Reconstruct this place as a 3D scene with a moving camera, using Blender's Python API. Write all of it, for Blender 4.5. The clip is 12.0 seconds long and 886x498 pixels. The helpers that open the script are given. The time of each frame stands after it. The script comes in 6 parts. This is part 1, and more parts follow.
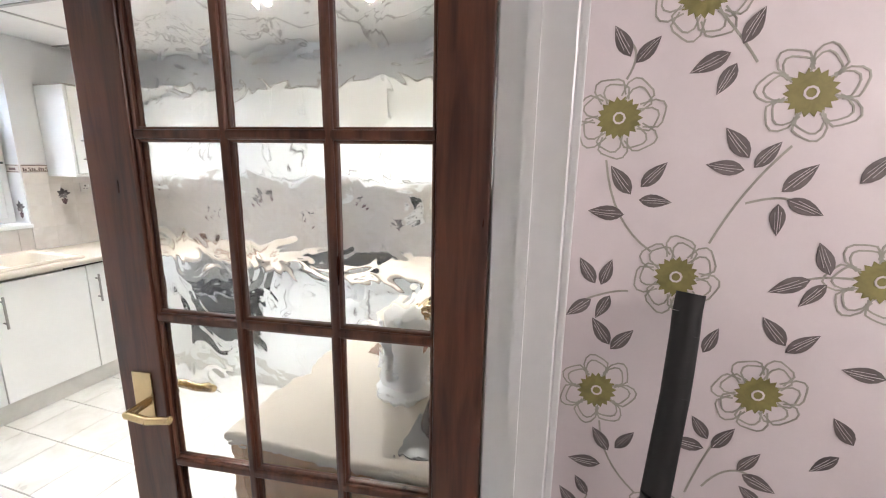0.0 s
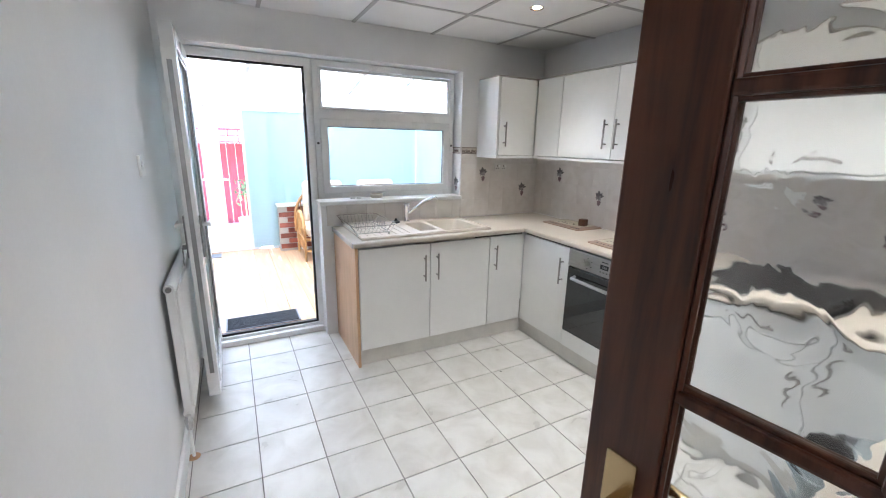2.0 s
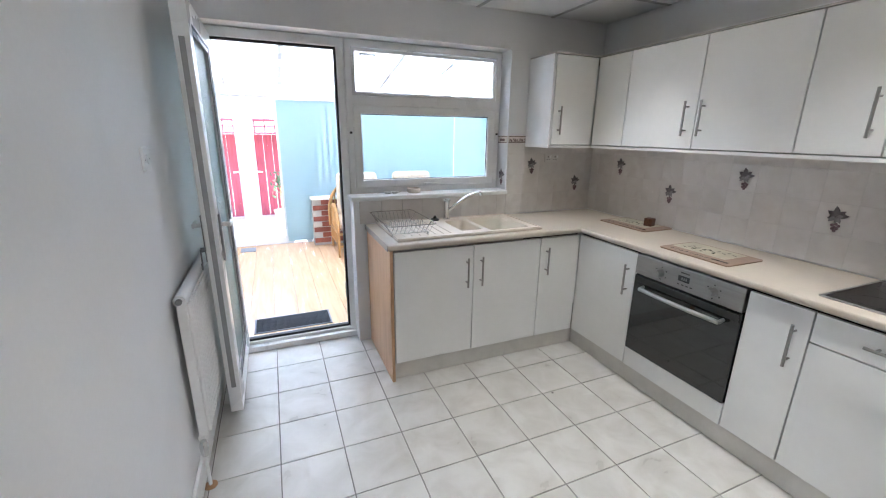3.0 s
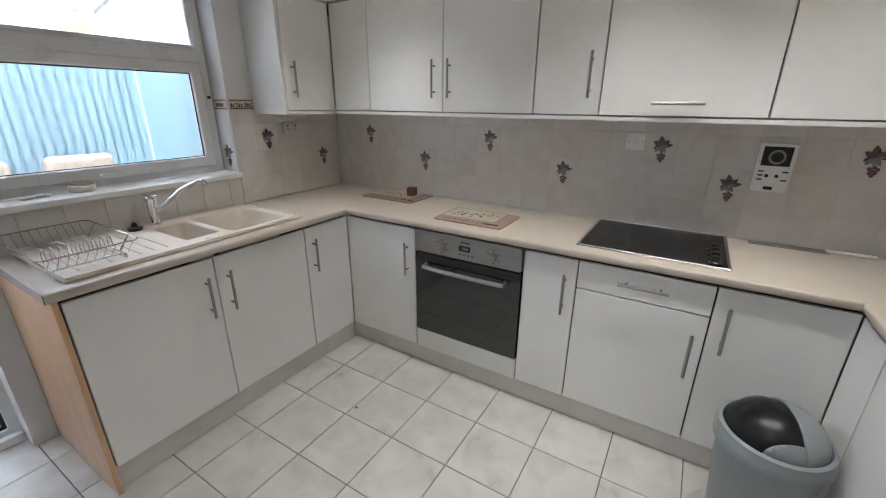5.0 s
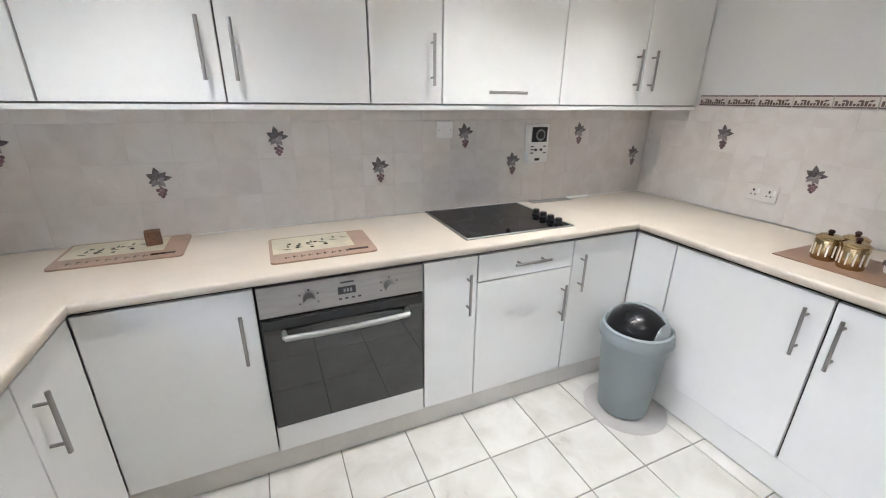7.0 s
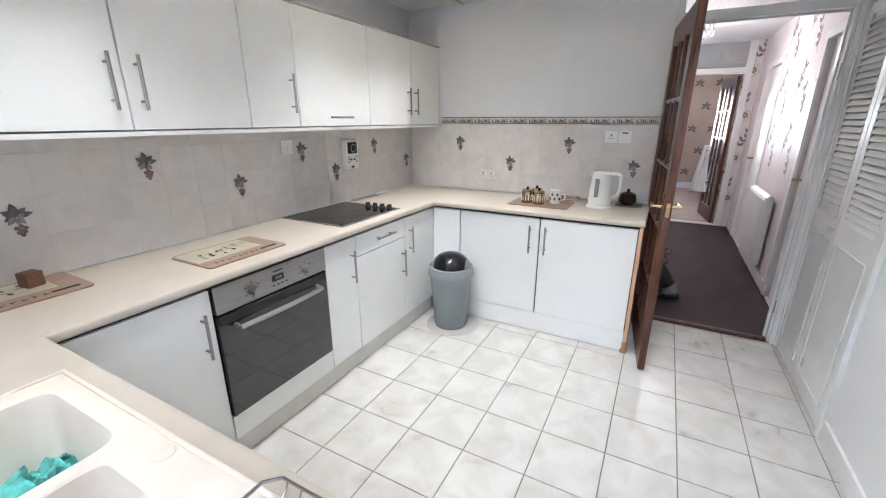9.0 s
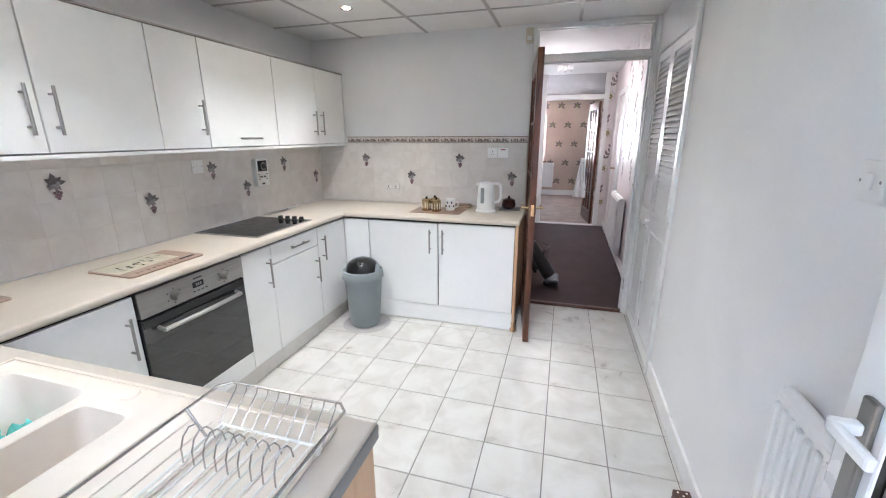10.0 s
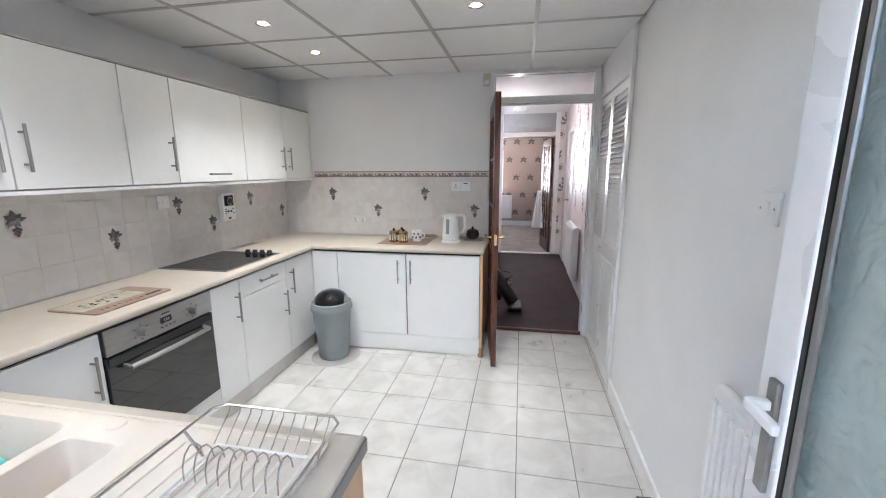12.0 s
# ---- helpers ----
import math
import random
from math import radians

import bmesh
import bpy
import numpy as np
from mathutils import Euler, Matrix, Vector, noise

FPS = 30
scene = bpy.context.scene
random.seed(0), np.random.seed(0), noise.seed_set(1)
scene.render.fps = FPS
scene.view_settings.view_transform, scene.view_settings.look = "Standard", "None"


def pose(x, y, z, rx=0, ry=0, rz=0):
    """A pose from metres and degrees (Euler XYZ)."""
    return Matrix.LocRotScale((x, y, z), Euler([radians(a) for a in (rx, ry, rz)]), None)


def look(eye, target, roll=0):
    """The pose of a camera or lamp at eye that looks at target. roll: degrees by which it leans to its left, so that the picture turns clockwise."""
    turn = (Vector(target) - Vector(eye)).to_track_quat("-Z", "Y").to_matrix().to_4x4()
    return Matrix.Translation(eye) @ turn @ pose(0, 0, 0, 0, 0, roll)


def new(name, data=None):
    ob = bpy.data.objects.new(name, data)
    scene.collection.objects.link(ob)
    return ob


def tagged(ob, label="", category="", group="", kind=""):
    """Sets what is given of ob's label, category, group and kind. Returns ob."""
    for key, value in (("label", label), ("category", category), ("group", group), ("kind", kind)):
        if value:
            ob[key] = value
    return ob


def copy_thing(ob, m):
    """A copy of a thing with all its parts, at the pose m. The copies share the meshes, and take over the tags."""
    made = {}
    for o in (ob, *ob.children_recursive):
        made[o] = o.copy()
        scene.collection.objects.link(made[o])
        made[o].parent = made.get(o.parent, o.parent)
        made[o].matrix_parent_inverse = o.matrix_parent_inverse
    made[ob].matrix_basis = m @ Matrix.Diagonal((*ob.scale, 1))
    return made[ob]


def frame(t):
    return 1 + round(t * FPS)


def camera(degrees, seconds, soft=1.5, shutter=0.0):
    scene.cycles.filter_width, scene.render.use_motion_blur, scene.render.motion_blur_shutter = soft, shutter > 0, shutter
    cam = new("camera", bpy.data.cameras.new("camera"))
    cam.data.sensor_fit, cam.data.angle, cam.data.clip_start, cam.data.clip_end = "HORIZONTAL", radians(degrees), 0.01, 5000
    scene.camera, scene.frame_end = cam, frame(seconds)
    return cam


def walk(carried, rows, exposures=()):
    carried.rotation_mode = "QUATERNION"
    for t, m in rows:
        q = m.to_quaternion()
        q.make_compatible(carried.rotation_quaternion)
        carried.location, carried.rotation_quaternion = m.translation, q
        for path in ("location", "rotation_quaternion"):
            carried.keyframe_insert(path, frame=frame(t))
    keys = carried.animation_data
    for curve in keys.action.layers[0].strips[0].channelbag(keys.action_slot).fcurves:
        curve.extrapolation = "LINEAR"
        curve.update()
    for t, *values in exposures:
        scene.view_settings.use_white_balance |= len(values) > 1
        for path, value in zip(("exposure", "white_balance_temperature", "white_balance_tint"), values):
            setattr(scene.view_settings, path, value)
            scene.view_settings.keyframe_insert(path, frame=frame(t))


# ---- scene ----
cam = camera(95.1, 12.0, 1.1)
PATH = [
    (0, (0.124, 0.123, 1.506), (-0.439, 1.999, 1.106), 1.0),
    (0.5, (-0.001, 0.238, 1.493), (-1.042, 1.895, 1.079), 1.1),
    (1, (-0.115, 0.306, 1.488), (-1.493, 1.689, 1.051), 1.1),
    (1.5, (-0.259, 0.286, 1.492), (-1.856, 1.396, 1.025), 1.2),
    (2, (-0.406, 0.241, 1.493), (-2.123, 1.134, 0.99), 1.2),
    (2.5, (-0.582, 0.264, 1.445), (-2.355, 1.027, 0.922), 0.8),
    (2.7, (-0.647, 0.306, 1.462), (-2.431, 1.03, 0.921), 0.7),
    (4.3, (-1.005, 0.366, 1.502), (-2.469, 1.562, 0.85), 0.4),
    (4.5, (-1.047, 0.398, 1.486), (-2.396, 1.721, 0.829), 0.4),
    (5, (-1.18, 0.551, 1.456), (-2.156, 2.16, 0.778), 0.4),
    (5.5, (-1.347, 0.697, 1.457), (-1.861, 2.502, 0.767), 0.6),
    (6, (-1.63, 0.764, 1.453), (-1.68, 2.637, 0.754), 0.7),
    (6.5, (-1.983, 0.828, 1.445), (-1.593, 2.661, 0.746), 0.9),
    (6.7, (-2.114, 0.87, 1.434), (-1.569, 2.662, 0.733), 0.9),
    (8.3, (-3.014, 0.835, 1.443), (-1.55, 2.034, 0.797), 0.0),
    (8.5, (-3.099, 0.844, 1.453), (-1.557, 1.945, 0.814), 0.2),
    (9, (-3.238, 0.775, 1.448), (-1.558, 1.671, 0.839), 0.0),
    (9.5, (-3.434, 0.622, 1.469), (-1.652, 1.325, 0.894), -0.1),
    (10, (-3.559, 0.532, 1.475), (-1.711, 1.075, 0.935), -0.2),
    (10.5, (-3.619, 0.504, 1.482), (-1.73, 0.92, 0.974), -0.3),
    (11, (-3.647, 0.49, 1.482), (-1.731, 0.819, 1.01), -0.3),
    (11.5, (-3.651, 0.49, 1.474), (-1.723, 0.805, 1.043), -0.3),
    (12, (-3.679, 0.543, 1.484), (-1.752, 0.914, 1.097), -0.3),
]
STOPS = [(0.0, 4.85, 6150, 10), (1.0, 4.45, 6200, 10), (1.5, 4.05, 6100, 10), (2.0, 3.9, 6000, 10), (2.5, 3.75, 6000, 10), (4.5, 3.2, 6000, 10), (5.0, 3.25, 6200, 10), (5.5, 3.5, 6250, 10), (6.5, 4.05, 6100, 10), (8.5, 4.1, 5950, 10), (9.5, 4.15, 5900, 10), (12.0, 4.02, 5950, 10)]
walk(cam, [(t, look(eye, target, roll)) for t, eye, target, roll in PATH], STOPS)

# ---- daylight ----
SUN_ELEVATION, SUN_AZIMUTH = radians(50), radians(172)
world = bpy.data.worlds.new("sky")
scene.world = world
world.use_nodes = True
wn = world.node_tree
sky = wn.nodes.new("ShaderNodeTexSky")
sky.sky_type, sky.sun_disc = "NISHITA", False
sky.sun_elevation, sky.sun_rotation = SUN_ELEVATION, SUN_AZIMUTH
wn.links.new(sky.outputs[0], wn.nodes["Background"].inputs[0])
wn.nodes["Background"].inputs[1].default_value = 0.15
sun = new("sun", bpy.data.lights.new("sun", "SUN"))
sun.data.energy, sun.data.angle, sun.data.color = 4.4, radians(0.6), (1.0, 0.95, 0.88)
to_sun = Vector((math.sin(SUN_AZIMUTH) * math.cos(SUN_ELEVATION), math.cos(SUN_AZIMUTH) * math.cos(SUN_ELEVATION), math.sin(SUN_ELEVATION)))
sun.matrix_world = look(to_sun * 30, (0, 0, 0))


# ---- materials ----
def mat(name, col, rough=0.5, metal=0.0, var=0.08, scale=3.0, fine=40.0, bump=0.1, depth=0.001, coat=0.0, stretch=(1, 1, 1), rand=0.0, second=None, spec=0.5):
    """A surface with two scales of variation in colour and gloss and a fine relief."""
    m = bpy.data.materials.new(name)
    m.use_nodes = True
    nt = m.node_tree
    N, L = nt.nodes, nt.links
    b = N["Principled BSDF"]
    tc = N.new("ShaderNodeTexCoord")
    mp = N.new("ShaderNodeMapping")
    mp.inputs["Scale"].default_value = stretch
    info = N.new("ShaderNodeObjectInfo")
    mul = N.new("ShaderNodeMath")
    mul.operation = "MULTIPLY"
    mul.inputs[1].default_value = 37.0
    L.new(info.outputs["Random"], mul.inputs[0])
    L.new(mul.outputs[0], mp.inputs["Location"])
    L.new(tc.outputs["Object"], mp.inputs["Vector"])
    big, small = N.new("ShaderNodeTexNoise"), N.new("ShaderNodeTexNoise")
    big.inputs["Scale"].default_value, big.inputs["Detail"].default_value, big.inputs["Distortion"].default_value = scale, 5, 0.6
    small.inputs["Scale"].default_value, small.inputs["Detail"].default_value = fine, 4
    for n in (big, small):
        L.new(mp.outputs[0], n.inputs["Vector"])
    ramp = N.new("ShaderNodeValToRGB")
    c2 = second or tuple(c * (1 - 2.2 * var) for c in col)
    ramp.color_ramp.elements[0].position, ramp.color_ramp.elements[1].position = 0.32, 0.62
    ramp.color_ramp.elements[0].color, ramp.color_ramp.elements[1].color = (*c2, 1), (*col, 1)
    L.new(big.outputs["Fac"], ramp.inputs[0])
    hsv = N.new("ShaderNodeHueSaturation")
    rng = N.new("ShaderNodeMapRange")
    rng.inputs["To Min"].default_value, rng.inputs["To Max"].default_value = 1 - var, 1 + var
    L.new(small.outputs["Fac"], rng.inputs["Value"])
    if rand:
        r2 = N.new("ShaderNodeMapRange")
        r2.inputs["To Min"].default_value, r2.inputs["To Max"].default_value = 1 - rand, 1 + rand
        L.new(info.outputs["Random"], r2.inputs["Value"])
        mm = N.new("ShaderNodeMath")
        mm.operation = "MULTIPLY"
        L.new(rng.outputs[0], mm.inputs[0])
        L.new(r2.outputs[0], mm.inputs[1])
        L.new(mm.outputs[0], hsv.inputs["Value"])
    else:
        L.new(rng.outputs[0], hsv.inputs["Value"])
    L.new(ramp.outputs[0], hsv.inputs["Color"])
    L.new(hsv.outputs[0], b.inputs["Base Color"])
    rr = N.new("ShaderNodeMapRange")
    rr.inputs["To Min"].default_value, rr.inputs["To Max"].default_value = max(rough - min(0.07, rough * 0.4), 0.01), min(rough + min(0.07, rough * 0.4), 1)
    L.new(big.outputs["Fac"], rr.inputs["Value"])
    L.new(rr.outputs[0], b.inputs["Roughness"])
    b.inputs["Metallic"].default_value = metal
    b.inputs["Coat Weight"].default_value = coat
    b.inputs["Specular IOR Level"].default_value = spec
    if bump:
        bp = N.new("ShaderNodeBump")
        bp.inputs["Strength"].default_value, bp.inputs["Distance"].default_value = bump, depth
        L.new(small.outputs["Fac"], bp.inputs["Height"])
        L.new(bp.outputs[0], b.inputs["Normal"])
    return m


def glass(name, tint=(1, 1, 1), bump=0.0, scale=12.0, rough=0.0, ior=1.45, depth=0.02):
    m = bpy.data.materials.new(name)
    m.use_nodes = True
    N, L = m.node_tree.nodes, m.node_tree.links
    b = N["Principled BSDF"]
    b.inputs["Base Color"].default_value = (*tint, 1)
    b.inputs["Transmission Weight"].default_value = 1
    b.inputs["Roughness"].default_value, b.inputs["IOR"].default_value = rough, ior
    if bump:
        tc, n, bp = N.new("ShaderNodeTexCoord"), N.new("ShaderNodeTexNoise"), N.new("ShaderNodeBump")
        n.inputs["Scale"].default_value, n.inputs["Detail"].default_value, n.inputs["Distortion"].default_value = scale, 1.5, 1.2
        bp.inputs["Strength"].default_value, bp.inputs["Distance"].default_value = bump, depth
        L.new(tc.outputs["Object"], n.inputs["Vector"])
        L.new(n.outputs["Fac"], bp.inputs["Height"])
        L.new(bp.outputs[0], b.inputs["Normal"])
    return m


def see_through(name, tint, share):
    """Thin sheet: share of the light passes straight, the rest is scattered through."""
    m = bpy.data.materials.new(name)
    m.use_nodes = True
    N, L = m.node_tree.nodes, m.node_tree.links
    out = N["Material Output"]
    N.remove(N["Principled BSDF"])
    a, t, d, mix, mix2 = N.new("ShaderNodeBsdfTransparent"), N.new("ShaderNodeBsdfTranslucent"), N.new("ShaderNodeBsdfDiffuse"), N.new("ShaderNodeMixShader"), N.new("ShaderNodeMixShader")
    for n in (a, t, d):
        n.inputs["Color"].default_value = (*tint, 1)
    mix.inputs[0].default_value, mix2.inputs[0].default_value = share, 0.4
    L.new(t.outputs[0], mix2.inputs[1])
    L.new(d.outputs[0], mix2.inputs[2])
    L.new(mix2.outputs[0], mix.inputs[1])
    L.new(a.outputs[0], mix.inputs[2])
    L.new(mix.outputs[0], out.inputs[0])
    return m


def glow(name, col, power):
    m = bpy.data.materials.new(name)
    m.use_nodes = True
    b = m.node_tree.nodes["Principled BSDF"]
    b.inputs["Emission Color"].default_value, b.inputs["Emission Strength"].default_value = (*col, 1), power
    return m


WALL = mat("wall_paint", (0.79, 0.79, 0.795), 0.7, var=0.025, scale=1.6, fine=90, bump=0.12, depth=0.002)
CEIL = mat("ceiling_tile", (0.78, 0.775, 0.765), 0.85, var=0.03, scale=2, fine=160, bump=0.3, depth=0.002)
# Grid grey is darkened to carry the shadow lines along the tile joints.
GRID_SHADED = mat("ceiling_grid", (0.42, 0.41, 0.4), 0.5, var=0.03)
GLOSS = mat("white_gloss_paint", (0.8, 0.8, 0.79), 0.3, var=0.03, scale=4)
UPVC = mat("white_upvc", (0.8, 0.8, 0.8), 0.28, var=0.02, bump=0.02)
DOORWHITE = mat("white_laminate", (0.8, 0.8, 0.785), 0.33, var=0.02, scale=2.5, fine=30, bump=0.05)
EDGING = mat("cabinet_edge", (0.45, 0.42, 0.39), 0.5)
CARCASS = mat("cabinet_inside", (0.2, 0.17, 0.15), 0.7)
# Dark wood carcass, taken near black to paint the shade in the gaps.
DARKGAP = mat("dark_carcass_shade", (0.035, 0.026, 0.02), 0.85)
WORKTOP = mat("cream_worktop", (0.55, 0.49, 0.415), 0.36, var=0.04, scale=6, fine=220, bump=0.05)
STEEL = mat("brushed_steel", (0.38, 0.37, 0.36), 0.34, 1.0, var=0.06, scale=4, fine=60, stretch=(1, 1, 12), bump=0.06)
HANDLE = mat("handle_steel", (0.36, 0.345, 0.33), 0.32, 1.0, var=0.05)
CHROME = mat("chrome", (0.75, 0.75, 0.75), 0.1, 1.0, var=0.03, bump=0)
BRASS = mat("brass", (0.6, 0.45, 0.25), 0.24, 1.0, var=0.1, fine=30)
BLACKGLASS = mat("black_glass", (0.006, 0.006, 0.007), 0.05, var=0.02, bump=0, spec=0.3)
OVENGLASS = mat("smoked_glass", (0.016, 0.018, 0.02), 0.02, var=0.02, bump=0, spec=0.9)
BLACK = mat("black_plastic", (0.015, 0.015, 0.016), 0.35, var=0.05)
RUBBER = mat("black_rubber", (0.007, 0.007, 0.007), 0.5)
TILE = mat("floor_tile", (0.6, 0.585, 0.555), 0.3, var=0.025, scale=6, fine=34, second=(0.49, 0.47, 0.435), rand=0.03, bump=0.04)
GROUT = mat("dark_grout", (0.2, 0.185, 0.17), 0.85, var=0.1, fine=90)
WTILE = mat("cream_wall_tile", (0.7, 0.665, 0.635), 0.24, var=0.02, scale=9, fine=30, second=(0.64, 0.6, 0.565), rand=0.02, bump=0.06)
WGROUT = mat("pale_grout", (0.66, 0.63, 0.6), 0.8, var=0.05)
BORDER = mat("border_tile", (0.66, 0.6, 0.55), 0.3, var=0.05)
BORDER_LINE = mat("border_brown", (0.16, 0.1, 0.09), 0.4, var=0.2, fine=60)
INK_LEAF = mat("motif_leaf", (0.15, 0.13, 0.14), 0.4, var=0.25, scale=60, fine=200)
INK_LIGHT = mat("motif_leaf_pale", (0.29, 0.265, 0.275), 0.4, var=0.2, scale=60, fine=200)
INK_BERRY = mat("motif_berry", (0.2, 0.115, 0.135), 0.35, var=0.25, scale=60, fine=200)
MAHOGANY = mat("mahogany", (0.12, 0.042, 0.022), 0.3, var=0.16, scale=7, fine=60, stretch=(6, 6, 0.5), second=(0.04, 0.013, 0.008), bump=0.12)
BEECH = mat("beech_panel", (0.62, 0.4, 0.24), 0.45, var=0.08, scale=5, fine=50, stretch=(5, 5, 0.6), second=(0.53, 0.32, 0.18))
RAWWOOD = mat("raw_wood", (0.42, 0.24, 0.12), 0.6, var=0.15, stretch=(6, 6, 0.7))
LAMINATE = mat("oak_laminate", (0.66, 0.45, 0.28), 0.25, var=0.06, scale=4, fine=40, stretch=(0.6, 6, 6), second=(0.58, 0.38, 0.22), rand=0.04)
CARPET = mat("mauve_carpet", (0.055, 0.033, 0.034), 0.95, var=0.15, scale=4, fine=260, bump=0.8, depth=0.004)
CARPET_FAR = mat("beige_carpet", (0.42, 0.33, 0.28), 0.95, var=0.12, scale=4, fine=220, bump=0.7, depth=0.004)
PAPER = mat("pale_wallpaper", (0.74, 0.675, 0.675), 0.5, var=0.02, scale=3, fine=120, second=(0.71, 0.645, 0.65))
PAPER_FAR = mat("tan_wallpaper", (0.5, 0.38, 0.31), 0.6, var=0.04, scale=3, fine=100)
PRINT_GREY = mat("print_taupe", (0.16, 0.135, 0.13), 0.5, var=0.12, scale=30, fine=140)
PRINT_LINE = mat("print_sage", (0.42, 0.405, 0.345), 0.45, var=0.1, scale=30, fine=140)
PRINT_GREEN = mat("print_olive", (0.27, 0.24, 0.08), 0.4, var=0.12, scale=30, fine=140)
BINGREY = mat("grey_bin_plastic", (0.23, 0.26, 0.27), 0.42, var=0.04, bump=0.08)
SINK = mat("cream_composite", (0.72, 0.64, 0.545), 0.4, var=0.03, scale=6, fine=240)
CLOTH = mat("turquoise_cloth", (0.17, 0.62, 0.55), 0.9, var=0.2, scale=30, fine=160, bump=0.5)
WIRE = mat("dish_wire", (0.5, 0.48, 0.46), 0.22, 1.0, var=0.05)
WIREWHITE = mat("white_coated_wire", (0.78, 0.76, 0.7), 0.4)
DICE = mat("dark_dice_wood", (0.07, 0.03, 0.022), 0.45, var=0.2, stretch=(4, 4, 1))
IVORY = mat("ivory", (0.78, 0.74, 0.66), 0.4)
PLASTICW = mat("white_plastic", (0.8, 0.8, 0.79), 0.3, var=0.02, bump=0.02)
BEIGE = mat("beige_plastic", (0.6, 0.54, 0.42), 0.4)
GREYMETAL = mat("grey_trim", (0.3, 0.3, 0.3), 0.4, 0.8)
BRICK = mat("red_brick", (0.3, 0.09, 0.06), 0.85, var=0.14, scale=12, fine=90, rand=0.15, bump=0.5, depth=0.003)
MORTAR = mat("mortar", (0.5, 0.46, 0.42), 0.9)
CANE = mat("cane", (0.5, 0.27, 0.1), 0.45, var=0.15, fine=60)
CUSHION = mat("pale_cushion", (0.72, 0.6, 0.47), 0.9, var=0.08, scale=18, fine=150, bump=0.4)
FENCE = mat("red_stained_fence", (0.26, 0.035, 0.055), 0.75, var=0.15, scale=6, fine=50, stretch=(4, 4, 0.6), rand=0.12)
PAVING = mat("pale_paving", (0.5, 0.48, 0.45), 0.9, var=0.08, scale=1.2, fine=60)
RENDERED = mat("outside_render", (0.6, 0.57, 0.52), 0.9)
LEAF = mat("plant_leaf", (0.05, 0.11, 0.05), 0.5, var=0.2)
BLIND = see_through("blind_fabric", (0.5, 0.61, 0.63), 0.0)
ROOF_SHEET = see_through("polycarbonate", (0.85, 0.87, 0.89), 0.1)
LANTERN = see_through("rice_paper", (0.86, 0.77, 0.63), 0.0)
PANE = glass("clear_pane", ior=1.02)
OBSCURE = glass("obscure_front", (0.96, 0.98, 0.98), 0.18, 14.0, 0.06)
# Grey tint stands in for the darkness of the hall behind the transom.
TRANSOM_DIMMED = glass("obscure_transom_dimmed", (0.7, 0.7, 0.71), 0.35, 30.0, 0.08)
OBSCURE_BACK = glass("obscure_back", (0.98, 0.99, 0.99))
FROST = glass("frosted_green", (0.93, 1.0, 0.99), 0.9, 20.0, 0.1)


def haze_glass(m, tint, share):
    """Acid-etched glass: a share of the light is scattered both ways."""
    N, L = m.node_tree.nodes, m.node_tree.links
    d, t, pair, mix = N.new("ShaderNodeBsdfDiffuse"), N.new("ShaderNodeBsdfTranslucent"), N.new("ShaderNodeMixShader"), N.new("ShaderNodeMixShader")
    d.inputs[0].default_value = t.inputs[0].default_value = (*tint, 1)
    pair.inputs[0].default_value, mix.inputs[0].default_value = 0.5, share
    L.new(d.outputs[0], pair.inputs[1])
    L.new(t.outputs[0], pair.inputs[2])
    L.new(N["Principled BSDF"].outputs[0], mix.inputs[1])
    L.new(pair.outputs[0], mix.inputs[2])
    L.new(mix.outputs[0], N["Material Output"].inputs[0])


haze_glass(FROST, (0.82, 0.93, 0.92), 0.3)
LIT = glow("lamp_glow", (1.0, 0.86, 0.62), 14.0)
LCD = mat("display_grey", (0.05, 0.055, 0.06), 0.2)
BOARD_TAN = mat("board_tan", (0.33, 0.22, 0.16), 0.4, var=0.1, scale=12)
BOARD_GREEN = mat("board_sage", (0.55, 0.52, 0.4), 0.35, var=0.1, scale=10)
INK_GREEN = mat("print_dark_green", (0.07, 0.09, 0.05), 0.4)
TRAYBROWN = mat("tray_brown", (0.24, 0.14, 0.09), 0.35, var=0.15)
POT = mat("brown_glaze", (0.035, 0.012, 0.01), 0.15)
SLAT = mat("slat_paint", (0.68, 0.68, 0.67), 0.6, var=0.03)
TILEPLATE = mat("cream_plate", (0.66, 0.63, 0.6), 0.35, var=0.02)
GRILLE = mat("mat_charcoal", (0.045, 0.05, 0.06), 0.9, var=0.15, fine=200, bump=0.5)
MATGREY = mat("mat_edge", (0.22, 0.23, 0.26), 0.8)

# ---- mesh helpers ----
ORIGIN = {}


def thing(name, label, category, at=(0, 0, 0), group="", turn=0.0):
    ob = new(name)
    ob.empty_display_size = 0.05
    ob.matrix_world = pose(*at, 0, 0, turn)
    ORIGIN[ob.name] = Vector((0, 0, 0)) if turn else Vector(at)
    return tagged(ob, label, category, group)


def mesh_of(name, bm, material, smooth=False):
    bmesh.ops.recalc_face_normals(bm, faces=bm.faces)
    me = bpy.data.meshes.new(name)
    bm.to_mesh(me)
    bm.free()
    for m in material if isinstance(material, (list, tuple)) else [material]:
        me.materials.append(m)
    if smooth:
        me.shade_smooth()
        me.set_sharp_from_angle(angle=radians(40))
    return me


def part(name, bm, material, parent, label="", smooth=False):
    """One mesh under a thing or under a part; bm in world places, or in the thing's own where the thing is turned."""
    off = ORIGIN[parent.name]
    bmesh.ops.translate(bm, verts=bm.verts, vec=-off)
    ob = new(name, mesh_of(name, bm, material, smooth))
    ob.parent = parent
    ORIGIN[ob.name] = off
    return tagged(ob, label)


